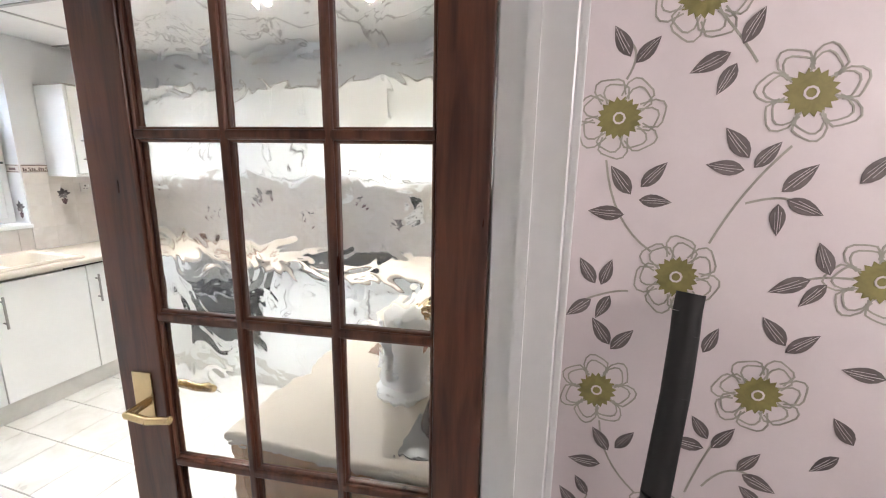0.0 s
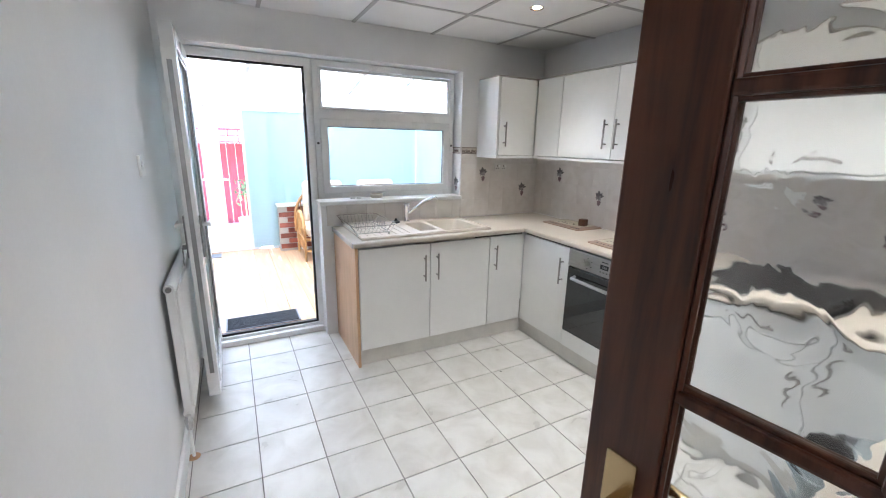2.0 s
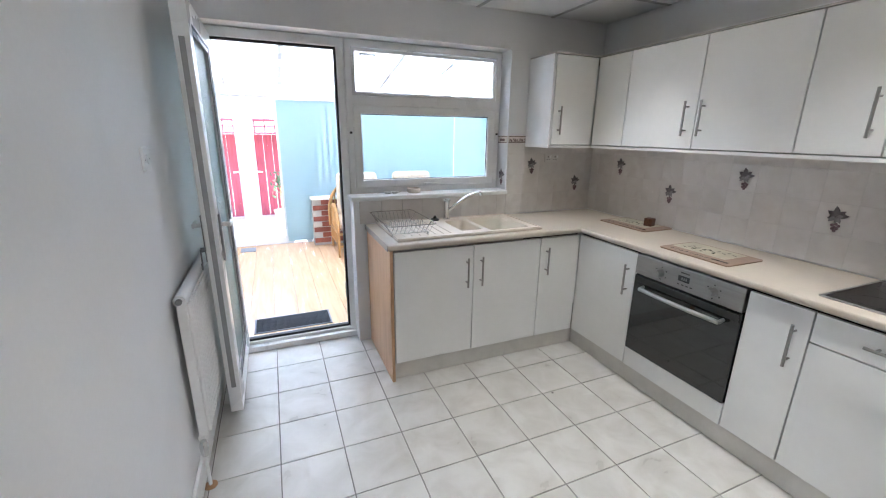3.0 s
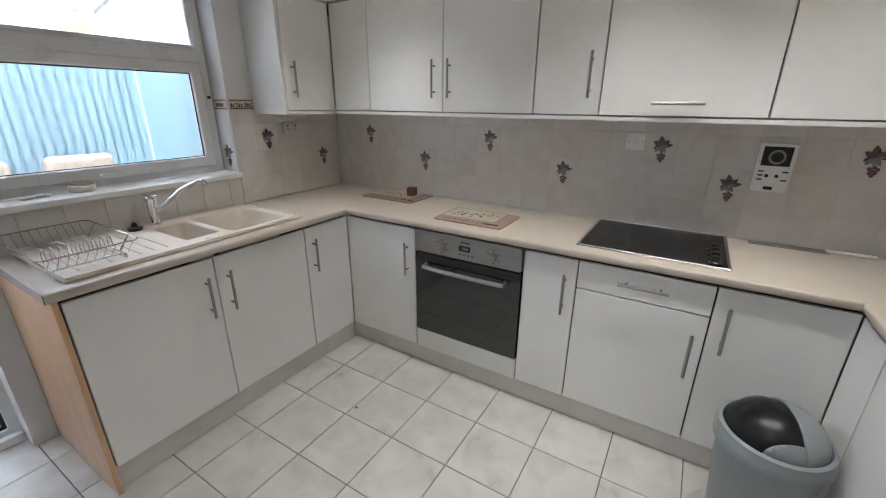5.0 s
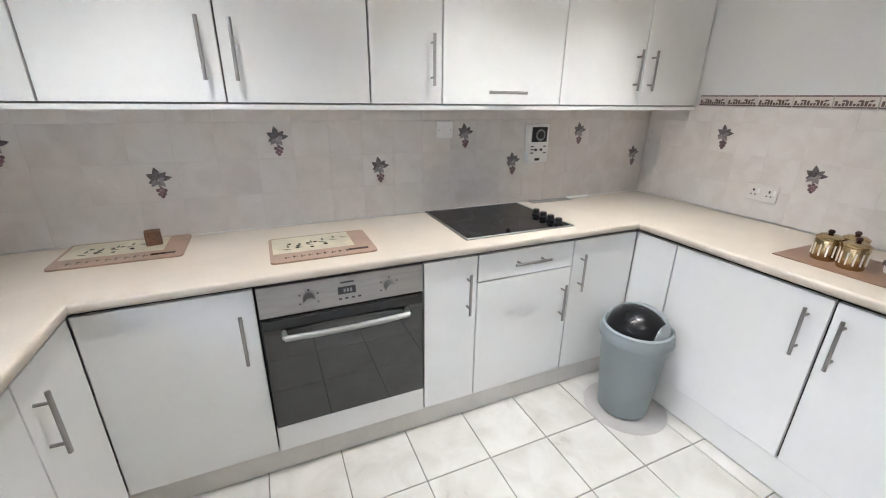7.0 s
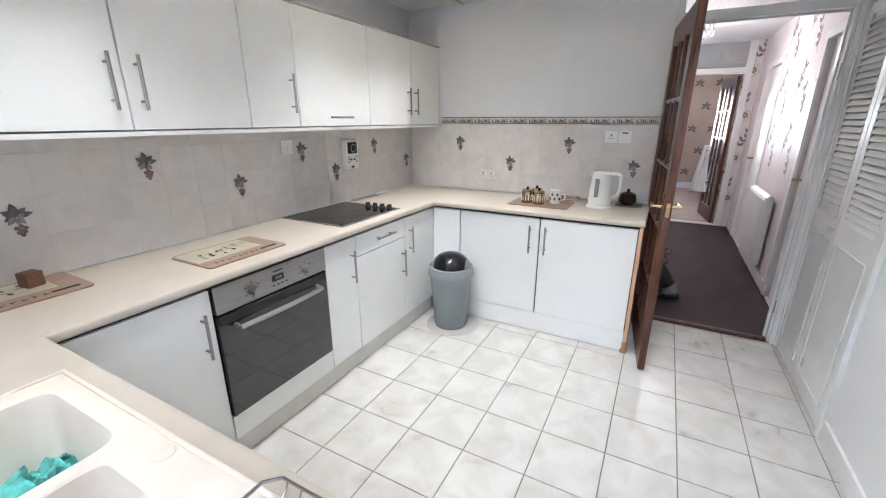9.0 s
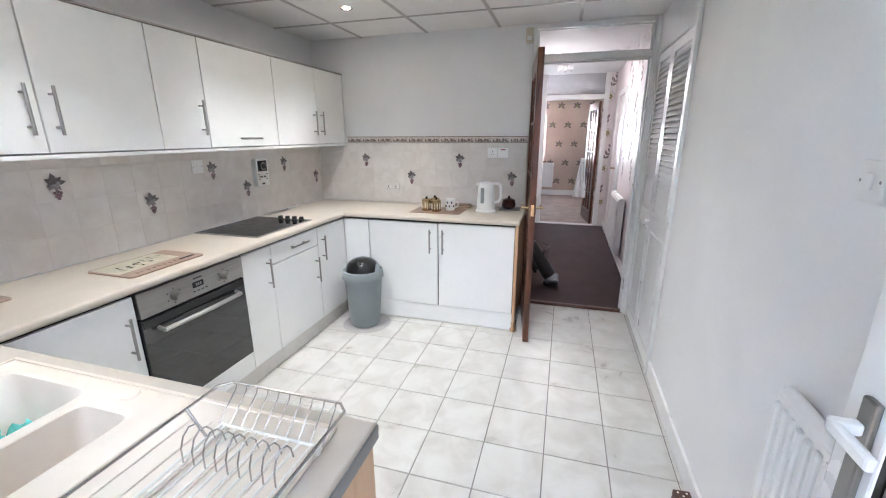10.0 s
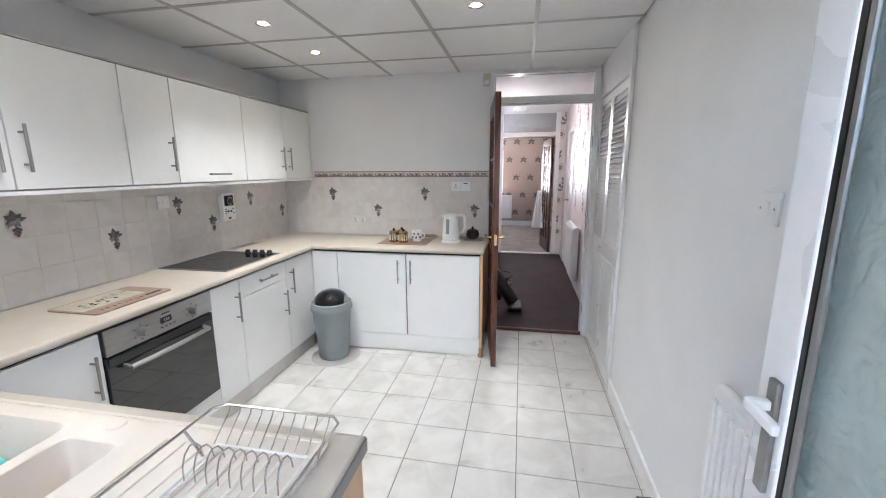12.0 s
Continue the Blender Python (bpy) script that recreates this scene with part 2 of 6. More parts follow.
def struct(name, bm, material, label="", category="", smooth=False):
    ob = new(name, mesh_of(name, bm, material, smooth))
    ORIGIN[ob.name] = Vector((0, 0, 0))
    return tagged(ob, label, category, kind="structure")


def box(x0, x1, y0, y1, z0, z1, bev=0.0, bm=None, seg=2):
    b = bmesh.new()
    bmesh.ops.create_cube(b, size=1)
    bmesh.ops.scale(b, vec=(abs(x1 - x0), abs(y1 - y0), abs(z1 - z0)), verts=b.verts)
    bmesh.ops.translate(b, vec=((x0 + x1) / 2, (y0 + y1) / 2, (z0 + z1) / 2), verts=b.verts)
    if bev:
        bmesh.ops.bevel(b, geom=list(b.edges), offset=bev, segments=seg, profile=0.5, affect="EDGES")
    return merge(bm, b)


def merge(bm, b):
    if bm is None:
        return b
    me = bpy.data.meshes.new("tmp")
    b.to_mesh(me)
    b.free()
    bm.from_mesh(me)
    bpy.data.meshes.remove(me)
    return bm


def boxes(*rows, bev=0.0):
    bm = None
    for r in rows:
        bm = box(*r, bev, bm)
    return bm


def rod(a, b, r, bm=None, n=10, r2=None):
    """A round bar from a to b."""
    a, b = Vector(a), Vector(b)
    k = bmesh.new()
    bmesh.ops.create_cone(k, cap_ends=True, segments=n, radius1=r, radius2=r if r2 is None else r2, depth=(b - a).length)
    bmesh.ops.transform(k, matrix=Matrix.Translation((a + b) / 2) @ (b - a).to_track_quat("Z", "Y").to_matrix().to_4x4(), verts=k.verts)
    return merge(bm, k)


def pipe(points, r, bm=None, n=8):
    for a, b in zip(points, points[1:]):
        bm = rod(a, b, r, bm, n)
    return bm


def lathe(profile, at, n=32, bm=None, cap=True):
    """A turned shape: profile of (radius, height)."""
    k = bmesh.new()
    rings = [[k.verts.new((at[0] + r * math.cos(2 * math.pi * i / n), at[1] + r * math.sin(2 * math.pi * i / n), at[2] + z)) for i in range(n)] for r, z in profile]
    for p, q in zip(rings, rings[1:]):
        for i in range(n):
            k.faces.new((p[i], p[(i + 1) % n], q[(i + 1) % n], q[i]))
    if cap:
        k.faces.new(rings[0])
        k.faces.new(rings[-1])
    return merge(bm, k)


def plate(us, vs, filled, w0, w1, axis="z", bev=0.0, seg=3):
    """A slab over the filled cells of a grid, from w0 to w1 along the axis; the rim is rounded."""
    k = bmesh.new()
    put = {"z": lambda u, v: (u, v, w0), "x": lambda u, v: (w0, u, v), "y": lambda u, v: (u, w0, v)}[axis]
    verts = {}

    def vert(i, j):
        if (i, j) not in verts:
            verts[i, j] = k.verts.new(put(us[i], vs[j]))
        return verts[i, j]

    for i in range(len(us) - 1):
        for j in range(len(vs) - 1):
            if filled(i, j):
                k.faces.new((vert(i, j), vert(i + 1, j), vert(i + 1, j + 1), vert(i, j + 1)))
    way = {"z": (0, 0, 1), "x": (1, 0, 0), "y": (0, 1, 0)}[axis]
    got = bmesh.ops.extrude_face_region(k, geom=list(k.faces))
    bmesh.ops.translate(k, vec=Vector(way) * (w1 - w0), verts=[g for g in got["geom"] if isinstance(g, bmesh.types.BMVert)])
    bmesh.ops.recalc_face_normals(k, faces=k.faces)
    if bev:
        rim = [e for e in k.edges if len(e.link_faces) == 2 and {round(abs(f.normal.dot(Vector(way)))) for f in e.link_faces} == {0, 1}]
        bmesh.ops.bevel(k, geom=rim, offset=bev, segments=seg, profile=0.5, affect="EDGES")
    return k


def flat(points, y=0.0, thick=0.001, bm=None):
    """A thin printed shape in the xz plane, facing -y, its back at y."""
    k = bmesh.new()
    f = k.faces.new([k.verts.new((x, y, z)) for x, z in points])
    got = bmesh.ops.extrude_face_region(k, geom=[f])
    bmesh.ops.translate(k, vec=(0, -thick, 0), verts=[g for g in got["geom"] if isinstance(g, bmesh.types.BMVert)])
    return merge(bm, k)


def leaf_shape(cx, cz, length, width, angle):
    out = []
    for s in (1, -1):
        for i in range(7):
            u = i / 6 if s == 1 else 1 - i / 6
            if s == -1 and i in (0, 6):
                continue
            w = s * width / 2 * math.sin(math.pi * u ** 0.8)
            x, z = u * length, w
            out.append((cx + x * math.cos(angle) - z * math.sin(angle), cz + x * math.sin(angle) + z * math.cos(angle)))
    return out


def ribbon(points, w, bm=None, y=0.0, thick=0.001):
    for (x0, z0), (x1, z1) in zip(points, points[1:]):
        d = math.hypot(x1 - x0, z1 - z0) or 1e-6
        nx, nz = -(z1 - z0) / d * w / 2, (x1 - x0) / d * w / 2
        ex, ez = (x1 - x0) / d * w * 0.3, (z1 - z0) / d * w * 0.3
        bm = flat([(x0 + nx - ex, z0 + nz - ez), (x0 - nx - ex, z0 - nz - ez), (x1 - nx + ex, z1 - nz + ez), (x1 + nx + ex, z1 + nz + ez)], y, thick, bm)
    return bm


# ---- plan ----
FLOOR_Z = -0.02   # finished tile level, a little below the units' datum
WX, EX, SY, NY, CZ = -3.49, 0.0, -0.092, 2.83, 2.30   # kitchen walls and ceiling
WOUT, EHALL, SOUT, NOUT = -3.76, 0.12, -0.30, 3.05
HALL_N, HALL_S, HALL_E = 1.197, -0.16, 3.62
FAR_E, FAR_N, FAR_S = 7.2, 3.2, -0.9
CON_X, CON_S, CON_N = -6.65, -0.75, 3.0
OPEN_Y0, OPEN_MID, OPEN_Y1, HEAD, SILL = -0.03, 0.82, 1.995, 2.065, 1.06
DOOR_Y0, DOOR_Y1, DOOR_Z = -0.03, 0.80, 2.03            # doorway to the hall

# ---- shell ----
struct("wall_north", box(WOUT, EHALL, NY, NOUT, -0.1, 2.6), WALL, "white painted kitchen wall above tiles", "wall")
struct("wall_south", box(WOUT, EHALL, SOUT, SY, -0.1, 2.6), WALL, "smooth pale grey-white painted kitchen wall", "wall")
ys, zs = [SY, OPEN_Y0, OPEN_MID - 0.01, OPEN_Y1, NY], [-0.12, -0.03, SILL - 0.03, HEAD, 2.6]
hole = {(1, 1), (1, 2), (2, 2)}
struct("wall_west", plate(ys, zs, lambda i, j: (i, j) not in hole, WOUT, WX, "x"), WALL, "white outer wall with door and window opening", "wall")
ys, zs = [SY, DOOR_Y0 - 0.03, DOOR_Y1 + 0.03, NY], [-0.12, -0.03, CZ, 2.6]
struct("wall_east", plate(ys, zs, lambda i, j: (i, j) != (1, 1), EX, EHALL, "x"), WALL, "white painted wall with hall doorway", "wall")
struct("subfloor", box(WOUT, EHALL, SY, NY, -0.12, FLOOR_Z - 0.005), GROUT, "dark grout bed under floor tiles", "floor")

# suspended ceiling: tiles and grid in one mesh each
cx = [WX, -2.93, -2.32, -1.71, -1.10, -0.49, EX]
cy = [SY, 0.49, 1.10, 1.71, 2.32, NY]
bm = None
for x0, x1 in zip(cx, cx[1:]):
    for y0, y1 in zip(cy, cy[1:]):
        bm = box(x0 + 0.009, x1 - 0.009, y0 + 0.009, y1 - 0.009, CZ + 0.004, CZ + 0.02, 0.002, bm, 1)
struct("ceiling", bm, CEIL, "suspended ceiling of white square tiles", "ceiling")
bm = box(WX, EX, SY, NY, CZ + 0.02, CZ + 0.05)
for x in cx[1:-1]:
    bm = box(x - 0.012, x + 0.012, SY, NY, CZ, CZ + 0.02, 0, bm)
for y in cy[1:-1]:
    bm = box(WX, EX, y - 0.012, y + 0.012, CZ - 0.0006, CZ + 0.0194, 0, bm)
struct("ceiling_grid", bm, GRID_SHADED, "metal ceiling grid, grey darkened for the joint shadows", "ceiling")

# skirtings
struct("baseboard", box(WX + 0.01, -0.985, SY, SY + 0.016, FLOOR_Z, 0.085, 0.004), GLOSS, "white gloss skirting board", "skirting")


# ---- uPVC window and back door frame ----
FX0, FX1 = -3.69, -3.62
win = tagged(new("window_1"), "white uPVC window with top light over sink", "window", kind="structure")
ORIGIN[win.name] = Vector((0, 0, 0))


def ring(y0, y1, z0, z1, w, x0, x1, bev=0.006):
    return plate([y0, y0 + w, y1 - w, y1], [z0, z0 + w, z1 - w, z1], lambda i, j: (i, j) != (1, 1), x0, x1, "x", bev, 2)


Z_MID = 1.685
part("window_frame", plate([OPEN_MID, OPEN_MID + 0.045, OPEN_Y1 - 0.045, OPEN_Y1 - 0.004], [SILL, SILL + 0.045, Z_MID - 0.035, Z_MID + 0.035, HEAD - 0.05, HEAD - 0.004], lambda i, j: (i, j) not in ((1, 1), (1, 3)), FX0, FX1, "x", 0.006, 2), UPVC, win)
sash = part("sash", ring(OPEN_MID + 0.04, OPEN_Y1 - 0.05, SILL + 0.04, Z_MID - 0.028, 0.055, FX1 - 0.03, FX1 + 0.012), UPVC, win)
part("top_bead", ring(OPEN_MID + 0.045, OPEN_Y1 - 0.05, Z_MID + 0.034, HEAD - 0.055, 0.022, FX1 - 0.02, FX1 + 0.004), UPVC, win)
part("gasket", boxes(*[(FX1 - 0.012, FX1 - 0.006, *r) for r in ((OPEN_MID + 0.093, OPEN_Y1 - 0.103, SILL + 0.093, SILL + 0.099), (OPEN_MID + 0.093, OPEN_Y1 - 0.103, Z_MID - 0.089, Z_MID - 0.083), (OPEN_MID + 0.093, OPEN_MID + 0.099, SILL + 0.099, Z_MID - 0.089), (OPEN_Y1 - 0.109, OPEN_Y1 - 0.103, SILL + 0.099, Z_MID - 0.089))]), RUBBER, win)
for z0, z1, i in ((SILL + 0.09, Z_MID - 0.08, 0), (Z_MID + 0.05, HEAD - 0.07, 0)):
    p = part("pane", box(FX0 + 0.03, FX0 + 0.036, OPEN_MID + 0.06, OPEN_Y1 - 0.065, z0, z1), PANE, win)
    p.visible_shadow = False
bm = box(FX1 + 0.012, FX1 + 0.022, 1.36, 1.48, SILL + 0.05, SILL + 0.066, 0.003)
part("window_handle", box(FX1 + 0.022, FX1 + 0.034, 1.37, 1.46, SILL + 0.052, SILL + 0.064, 0.003, bm), PLASTICW, win)
part("stop", boxes((FX1, FX1 + 0.012, OPEN_MID + 0.014, OPEN_MID + 0.03, 1.47, 1.485), (FX1, FX1 + 0.012, OPEN_Y1 - 0.035, OPEN_Y1 - 0.02, 1.47, 1.485), bev=0.003), BLACK, win)
part("window_sill", box(FX1, WX + 0.035, OPEN_MID - 0.025, OPEN_Y1 + 0.005, SILL - 0.03, SILL, 0.006), GLOSS, win)

df = tagged(new("door_frame"), "white uPVC back door frame with low sill", "door frame", kind="structure")
ORIGIN[df.name] = Vector((0, 0, 0))
part("jamb", plate([OPEN_Y0, OPEN_Y0 + 0.05, OPEN_MID - 0.05, OPEN_MID - 0.002], [FLOOR_Z, 0.045, HEAD - 0.06, HEAD - 0.004], lambda i, j: (i, j) != (1, 1), FX0, FX1, "x", 0.005, 2), UPVC, df)
part("weather_seal", boxes((FX0 + 0.02, FX1 - 0.015, OPEN_Y0 + 0.05, OPEN_Y0 + 0.064, 0.045, HEAD - 0.06), (FX0 + 0.02, FX1 - 0.015, OPEN_MID - 0.064, OPEN_MID - 0.05, 0.045, HEAD - 0.06), (FX0 + 0.02, FX1 - 0.015, OPEN_Y0 + 0.064, OPEN_MID - 0.064, 0.045, 0.062), (FX0 + 0.02, FX1 - 0.015, OPEN_Y0 + 0.064, OPEN_MID - 0.064, HEAD - 0.074, HEAD - 0.06)), RUBBER, df)
part("threshold", box(FX1, FX1 + 0.04, OPEN_Y0, OPEN_MID - 0.012, FLOOR_Z, 0.022, 0.005), UPVC, df)
part("keep", boxes((FX1 - 0.04, FX1 - 0.012, OPEN_MID - 0.07, OPEN_MID - 0.0635, 1.62, 1.74), (FX1 - 0.04, FX1 - 0.012, OPEN_MID - 0.07, OPEN_MID - 0.0635, 0.95, 1.1), (FX1 - 0.04, FX1 - 0.012, OPEN_MID - 0.07, OPEN_MID - 0.0635, 0.28, 0.4)), GREYMETAL, df)

# open back door, built lying along x from its hinge, then turned
BACK_TURN = 0.2
bd = thing("back_door", "white uPVC back door with obscured glass, standing open", "door", (FX1 + 0.004, 0.0, 0.0), turn=BACK_TURN)
DW, DT, DZ0, DZ1 = 0.785, 0.062, 0.055, 2.015
part("door_leaf", plate([0, 0.092, DW - 0.092, DW], [DZ0, DZ0 + 0.105, DZ1 - 0.092, DZ1], lambda i, j: (i, j) != (1, 1), 0.0, DT, "y", 0.005, 2), UPVC, bd)
p = part("pane", box(0.08, DW - 0.08, DT / 2 - 0.006, DT / 2 + 0.006, DZ0 + 0.095, DZ1 - 0.08), FROST, bd, "obscured greenish glass")
p.visible_shadow = False
for y0, y1 in ((DT - 0.014, DT - 0.004), (0.004, 0.014)):
    part("gasket", plate([0.09, 0.104, DW - 0.104, DW - 0.09], [DZ0 + 0.103, DZ0 + 0.117, DZ1 - 0.104, DZ1 - 0.09], lambda i, j: (i, j) != (1, 1), y0, y1, "y"), RUBBER, bd)
    part("bead", plate([0.104, 0.122, DW - 0.122, DW - 0.104], [DZ0 + 0.117, DZ0 + 0.135, DZ1 - 0.122, DZ1 - 0.104], lambda i, j: (i, j) != (1, 1), y0 + 0.001, y1 - 0.001, "y", 0.003, 1), GREYMETAL, bd)
part("lock_strip", box(DW, DW + 0.004, 0.02, 0.042, 0.2, 1.85), GREYMETAL, bd)
for s, y in ((1, DT), (-1, 0.0)):
    h = part("door_handle", box(DW - 0.075, DW - 0.045, min(y, y + s * 0.012), max(y, y + s * 0.012), 0.87, 1.1, 0.004), GREYMETAL, bd, "grey and white lever handle")
    bm = box(DW - 0.07, DW - 0.05, min(y + s * 0.012, y + s * 0.05), max(y + s * 0.012, y + s * 0.05), 1.04, 1.06, 0.004)
    bm = box(DW - 0.145, DW - 0.05, min(y + s * 0.038, y + s * 0.052), max(y + s * 0.038, y + s * 0.052), 1.036, 1.059, 0.005, bm)
    part("lever", bm, PLASTICW, h)
bm = rod((DW - 0.06, -0.012, 0.93), (DW - 0.06, -0.03, 0.93), 0.012)
bm = box(DW - 0.064, DW - 0.056, -0.034, -0.028, 0.86, 0.93, 0.001, bm)
bm = box(DW - 0.07, DW - 0.05, -0.036, -0.03, 0.83, 0.865, 0.002, bm)
part("key", bm, GREYMETAL, bd, "bunch of keys in the lock")

# ---- floor tiles ----
TILE_PITCH = 0.2935
fx = [-2.152 + TILE_PITCH * k for k in range(-6, 9)]
fy = [1.113 + TILE_PITCH * k for k in range(-5, 7)]
floor = tagged(new("floor"), "pale marbled ceramic floor tiles with dark grout", "floor", kind="structure")
ORIGIN[floor.name] = Vector((0, 0, 0))
shared = {}
for x0, x1 in zip(fx, fx[1:]):
    for y0, y1 in zip(fy, fy[1:]):
        a0, a1, b0, b1 = max(x0, FX1 + 0.002), min(x1, 0.0), max(y0, SY), min(y1, NY)
        if a1 - a0 < 0.03 or b1 - b0 < 0.02 or (a0 < WX and b1 > OPEN_MID and a1 < WX):
            continue
        key = (round(a1 - a0, 4), round(b1 - b0, 4))
        if key not in shared:
            shared[key] = mesh_of("tile", box(-key[0] / 2 + 0.0025, key[0] / 2 - 0.0025, -key[1] / 2 + 0.0025, key[1] / 2 - 0.0025, -0.008, 0, 0.0012, None, 1), TILE)
        t = new("tile", shared[key])
        t.parent, t.location = floor, ((a0 + a1) / 2, (b0 + b1) / 2, FLOOR_Z + random.uniform(-0.0004, 0.0004))
struct("door_strip", box(0.0, 0.035, DOOR_Y0, DOOR_Y1, FLOOR_Z - 0.004, 0.004, 0.003), MAHOGANY, "dark threshold bar between tiles and carpet", "threshold")

# ---- wall tiles with grape motifs ----
motif_leaves = flat(leaf_shape(0, 0.012, 0.036, 0.02, 1.75))
for a, l, w in ((0.75, 0.034, 0.018), (2.6, 0.036, 0.02), (0.15, 0.04, 0.017), (3.5, 0.03, 0.018)):
    flat(leaf_shape(0.0, 0.008, l, w, a), bm=motif_leaves)
MOTIF_LEAF = mesh_of("motif_leaves", motif_leaves, INK_LEAF)
motif_pale = flat(leaf_shape(-0.004, 0.006, 0.028, 0.016, 4.0))
for a, l in ((5.3, 0.026), (4.65, 0.024), (0.45, 0.02)):
    flat(leaf_shape(0.002, 0.004, l, 0.014, a), bm=motif_pale)
MOTIF_PALE = mesh_of("motif_leaves", motif_pale, INK_LIGHT)
bm = None
for bx, bz in ((0.004, -0.022), (-0.007, -0.027), (0.013, -0.028), (0.002, -0.034), (-0.004, -0.04), (0.009, -0.039), (0.003, -0.048)):
    bm = flat([(bx + 0.0062 * math.cos(q * math.pi / 4), bz + 0.0062 * math.sin(q * math.pi / 4)) for q in range(8)], bm=bm)
MOTIF_BERRY = mesh_of("motif_berries", bm, INK_BERRY)


def motif(parent, x, y, z, turn):
    for name, me, lift in (("motif_leaves", MOTIF_LEAF, 0.0), ("motif_leaves", MOTIF_PALE, 0.0012), ("motif_berries", MOTIF_BERRY, 0.0006)):
        o = new(name, me)
        o.parent = parent
        o.matrix_local = pose(x, y, z, 0, 0, turn) @ Matrix.Translation((0, -lift, 0)) @ Matrix.Scale(1.25, 4)


ROWS_Z = [0.87, 1.025, 1.178, 1.331, 1.411]
BORDER_Z = (1.413, 1.467)


def tile_run(name, label, along, edges, turn, place, rows):
    """Tiles on a wall; along runs over the edges, place maps (along, z) to the wall's plane."""
    wall = tagged(new(name), label, "wall tiles", kind="structure")
    ORIGIN[wall.name] = Vector((0, 0, 0))
    made = {}
    for a0, a1 in zip(edges, edges[1:]):
        for z0, z1 in zip(rows, rows[1:]):
            key = (round(a1 - a0, 4), round(z1 - z0, 4))
            if key not in made:
                made[key] = mesh_of("tile", box(-key[0] / 2 + 0.0007, key[0] / 2 - 0.0007, -0.007, 0.0, -key[1] / 2 + 0.0007, key[1] / 2 - 0.0007, 0.001, None, 1), WTILE)
            o = new("tile", made[key])
            o.parent = wall
            x, y, z = place((a0 + a1) / 2, (z0 + z1) / 2)
            o.matrix_local = pose(x, y, z, random.uniform(-0.15, 0.15), 0, turn + random.uniform(-0.15, 0.15))
    return wall


TP = 0.1527
edges_n = [WX] + [-0.032 - TP * k for k in range(22, -1, -1)] + [0.0]
wt_n = tile_run("splashback_north", "cream glazed splashback tiles with grape motifs", "x", edges_n, 0, lambda a, z: (a, NY - 0.002, z), ROWS_Z)
part("grout", box(WX, 0, NY - 0.0082, NY, 0.87, 1.411), WGROUT, wt_n)
for x, z in ((-3.16, 1.254), (-2.699, 1.102), (-2.235, 1.253), (-1.784, 1.106), (-1.323, 1.257), (-1.02, 1.1), (-0.569, 1.254), (-0.108, 1.108)):
    motif(wt_n, x, NY - 0.0098, z, 0)
edges_e = [0.832] + [2.329 + TP / 2 - TP * k for k in range(9, -3, -1)] + [NY - 0.0085]
edges_e = [e for e in edges_e if e <= NY - 0.008]
wt_e = tile_run("splashback_east", "cream glazed tiles with grape motifs on end wall", "y", edges_e, -90, lambda a, z: (-0.002, a, z), ROWS_Z)
part("grout", box(-0.0082, 0, 0.832, NY - 0.009, 0.87, 1.411), WGROUT, wt_e)
for y, z in ((2.329, 1.261), (1.876, 1.11), (1.418, 1.266), (0.956, 1.116)):
    motif(wt_e, -0.0098, y, z, -90)
edges_w = [OPEN_Y1 + 0.006] + [2.22 + TP * (k - 0.5) for k in range(0, 5)] + [NY - 0.0085]
edges_w = sorted({round(e, 4) for e in edges_w if e <= NY - 0.008})
wt_w = tile_run("splashback_west", "cream glazed tiles beside the window", "y", edges_w, 90, lambda a, z: (WX + 0.002, a, z), ROWS_Z)
part("grout", box(WX, WX + 0.0082, OPEN_Y1 + 0.006, NY - 0.009, 0.87, 1.411), WGROUT, wt_w)
for y, z in ((2.22, 1.245), (2.66, 1.1)):
    motif(wt_w, WX + 0.0098, y, z, 90)
low = tile_run("splashback_sill", "cream glazed tiles below the window sill", "y", [OPEN_MID + 0.03 + TP * k for k in range(8)] + [OPEN_Y1 + 0.004], 90, lambda a, z: (WX + 0.002, a, z), [0.87, 1.027])

# tiled right reveal of the window
rv = tagged(new("splashback_reveal"), "white tiled window reveal with border and grape motif", "wall tiles", kind="structure")
ORIGIN[rv.name] = Vector((0, 0, 0))
part("border", box(FX1 + 0.002, WX, OPEN_Y1 - 0.006, OPEN_Y1 - 0.0005, BORDER_Z[0], BORDER_Z[1], 0.0015), BORDER, rv)
part("print", boxes((FX1 + 0.004, WX - 0.002, OPEN_Y1 - 0.0072, OPEN_Y1 - 0.006, 1.415, 1.4205), (FX1 + 0.004, WX - 0.002, OPEN_Y1 - 0.0072, OPEN_Y1 - 0.006, 1.4605, 1.466), (FX1 + 0.03, WX - 0.03, OPEN_Y1 - 0.0072, OPEN_Y1 - 0.006, 1.428, 1.446)), BORDER_LINE, rv)
motif(rv, (FX1 + WX) / 2, OPEN_Y1 - 0.001, 1.16, 0)

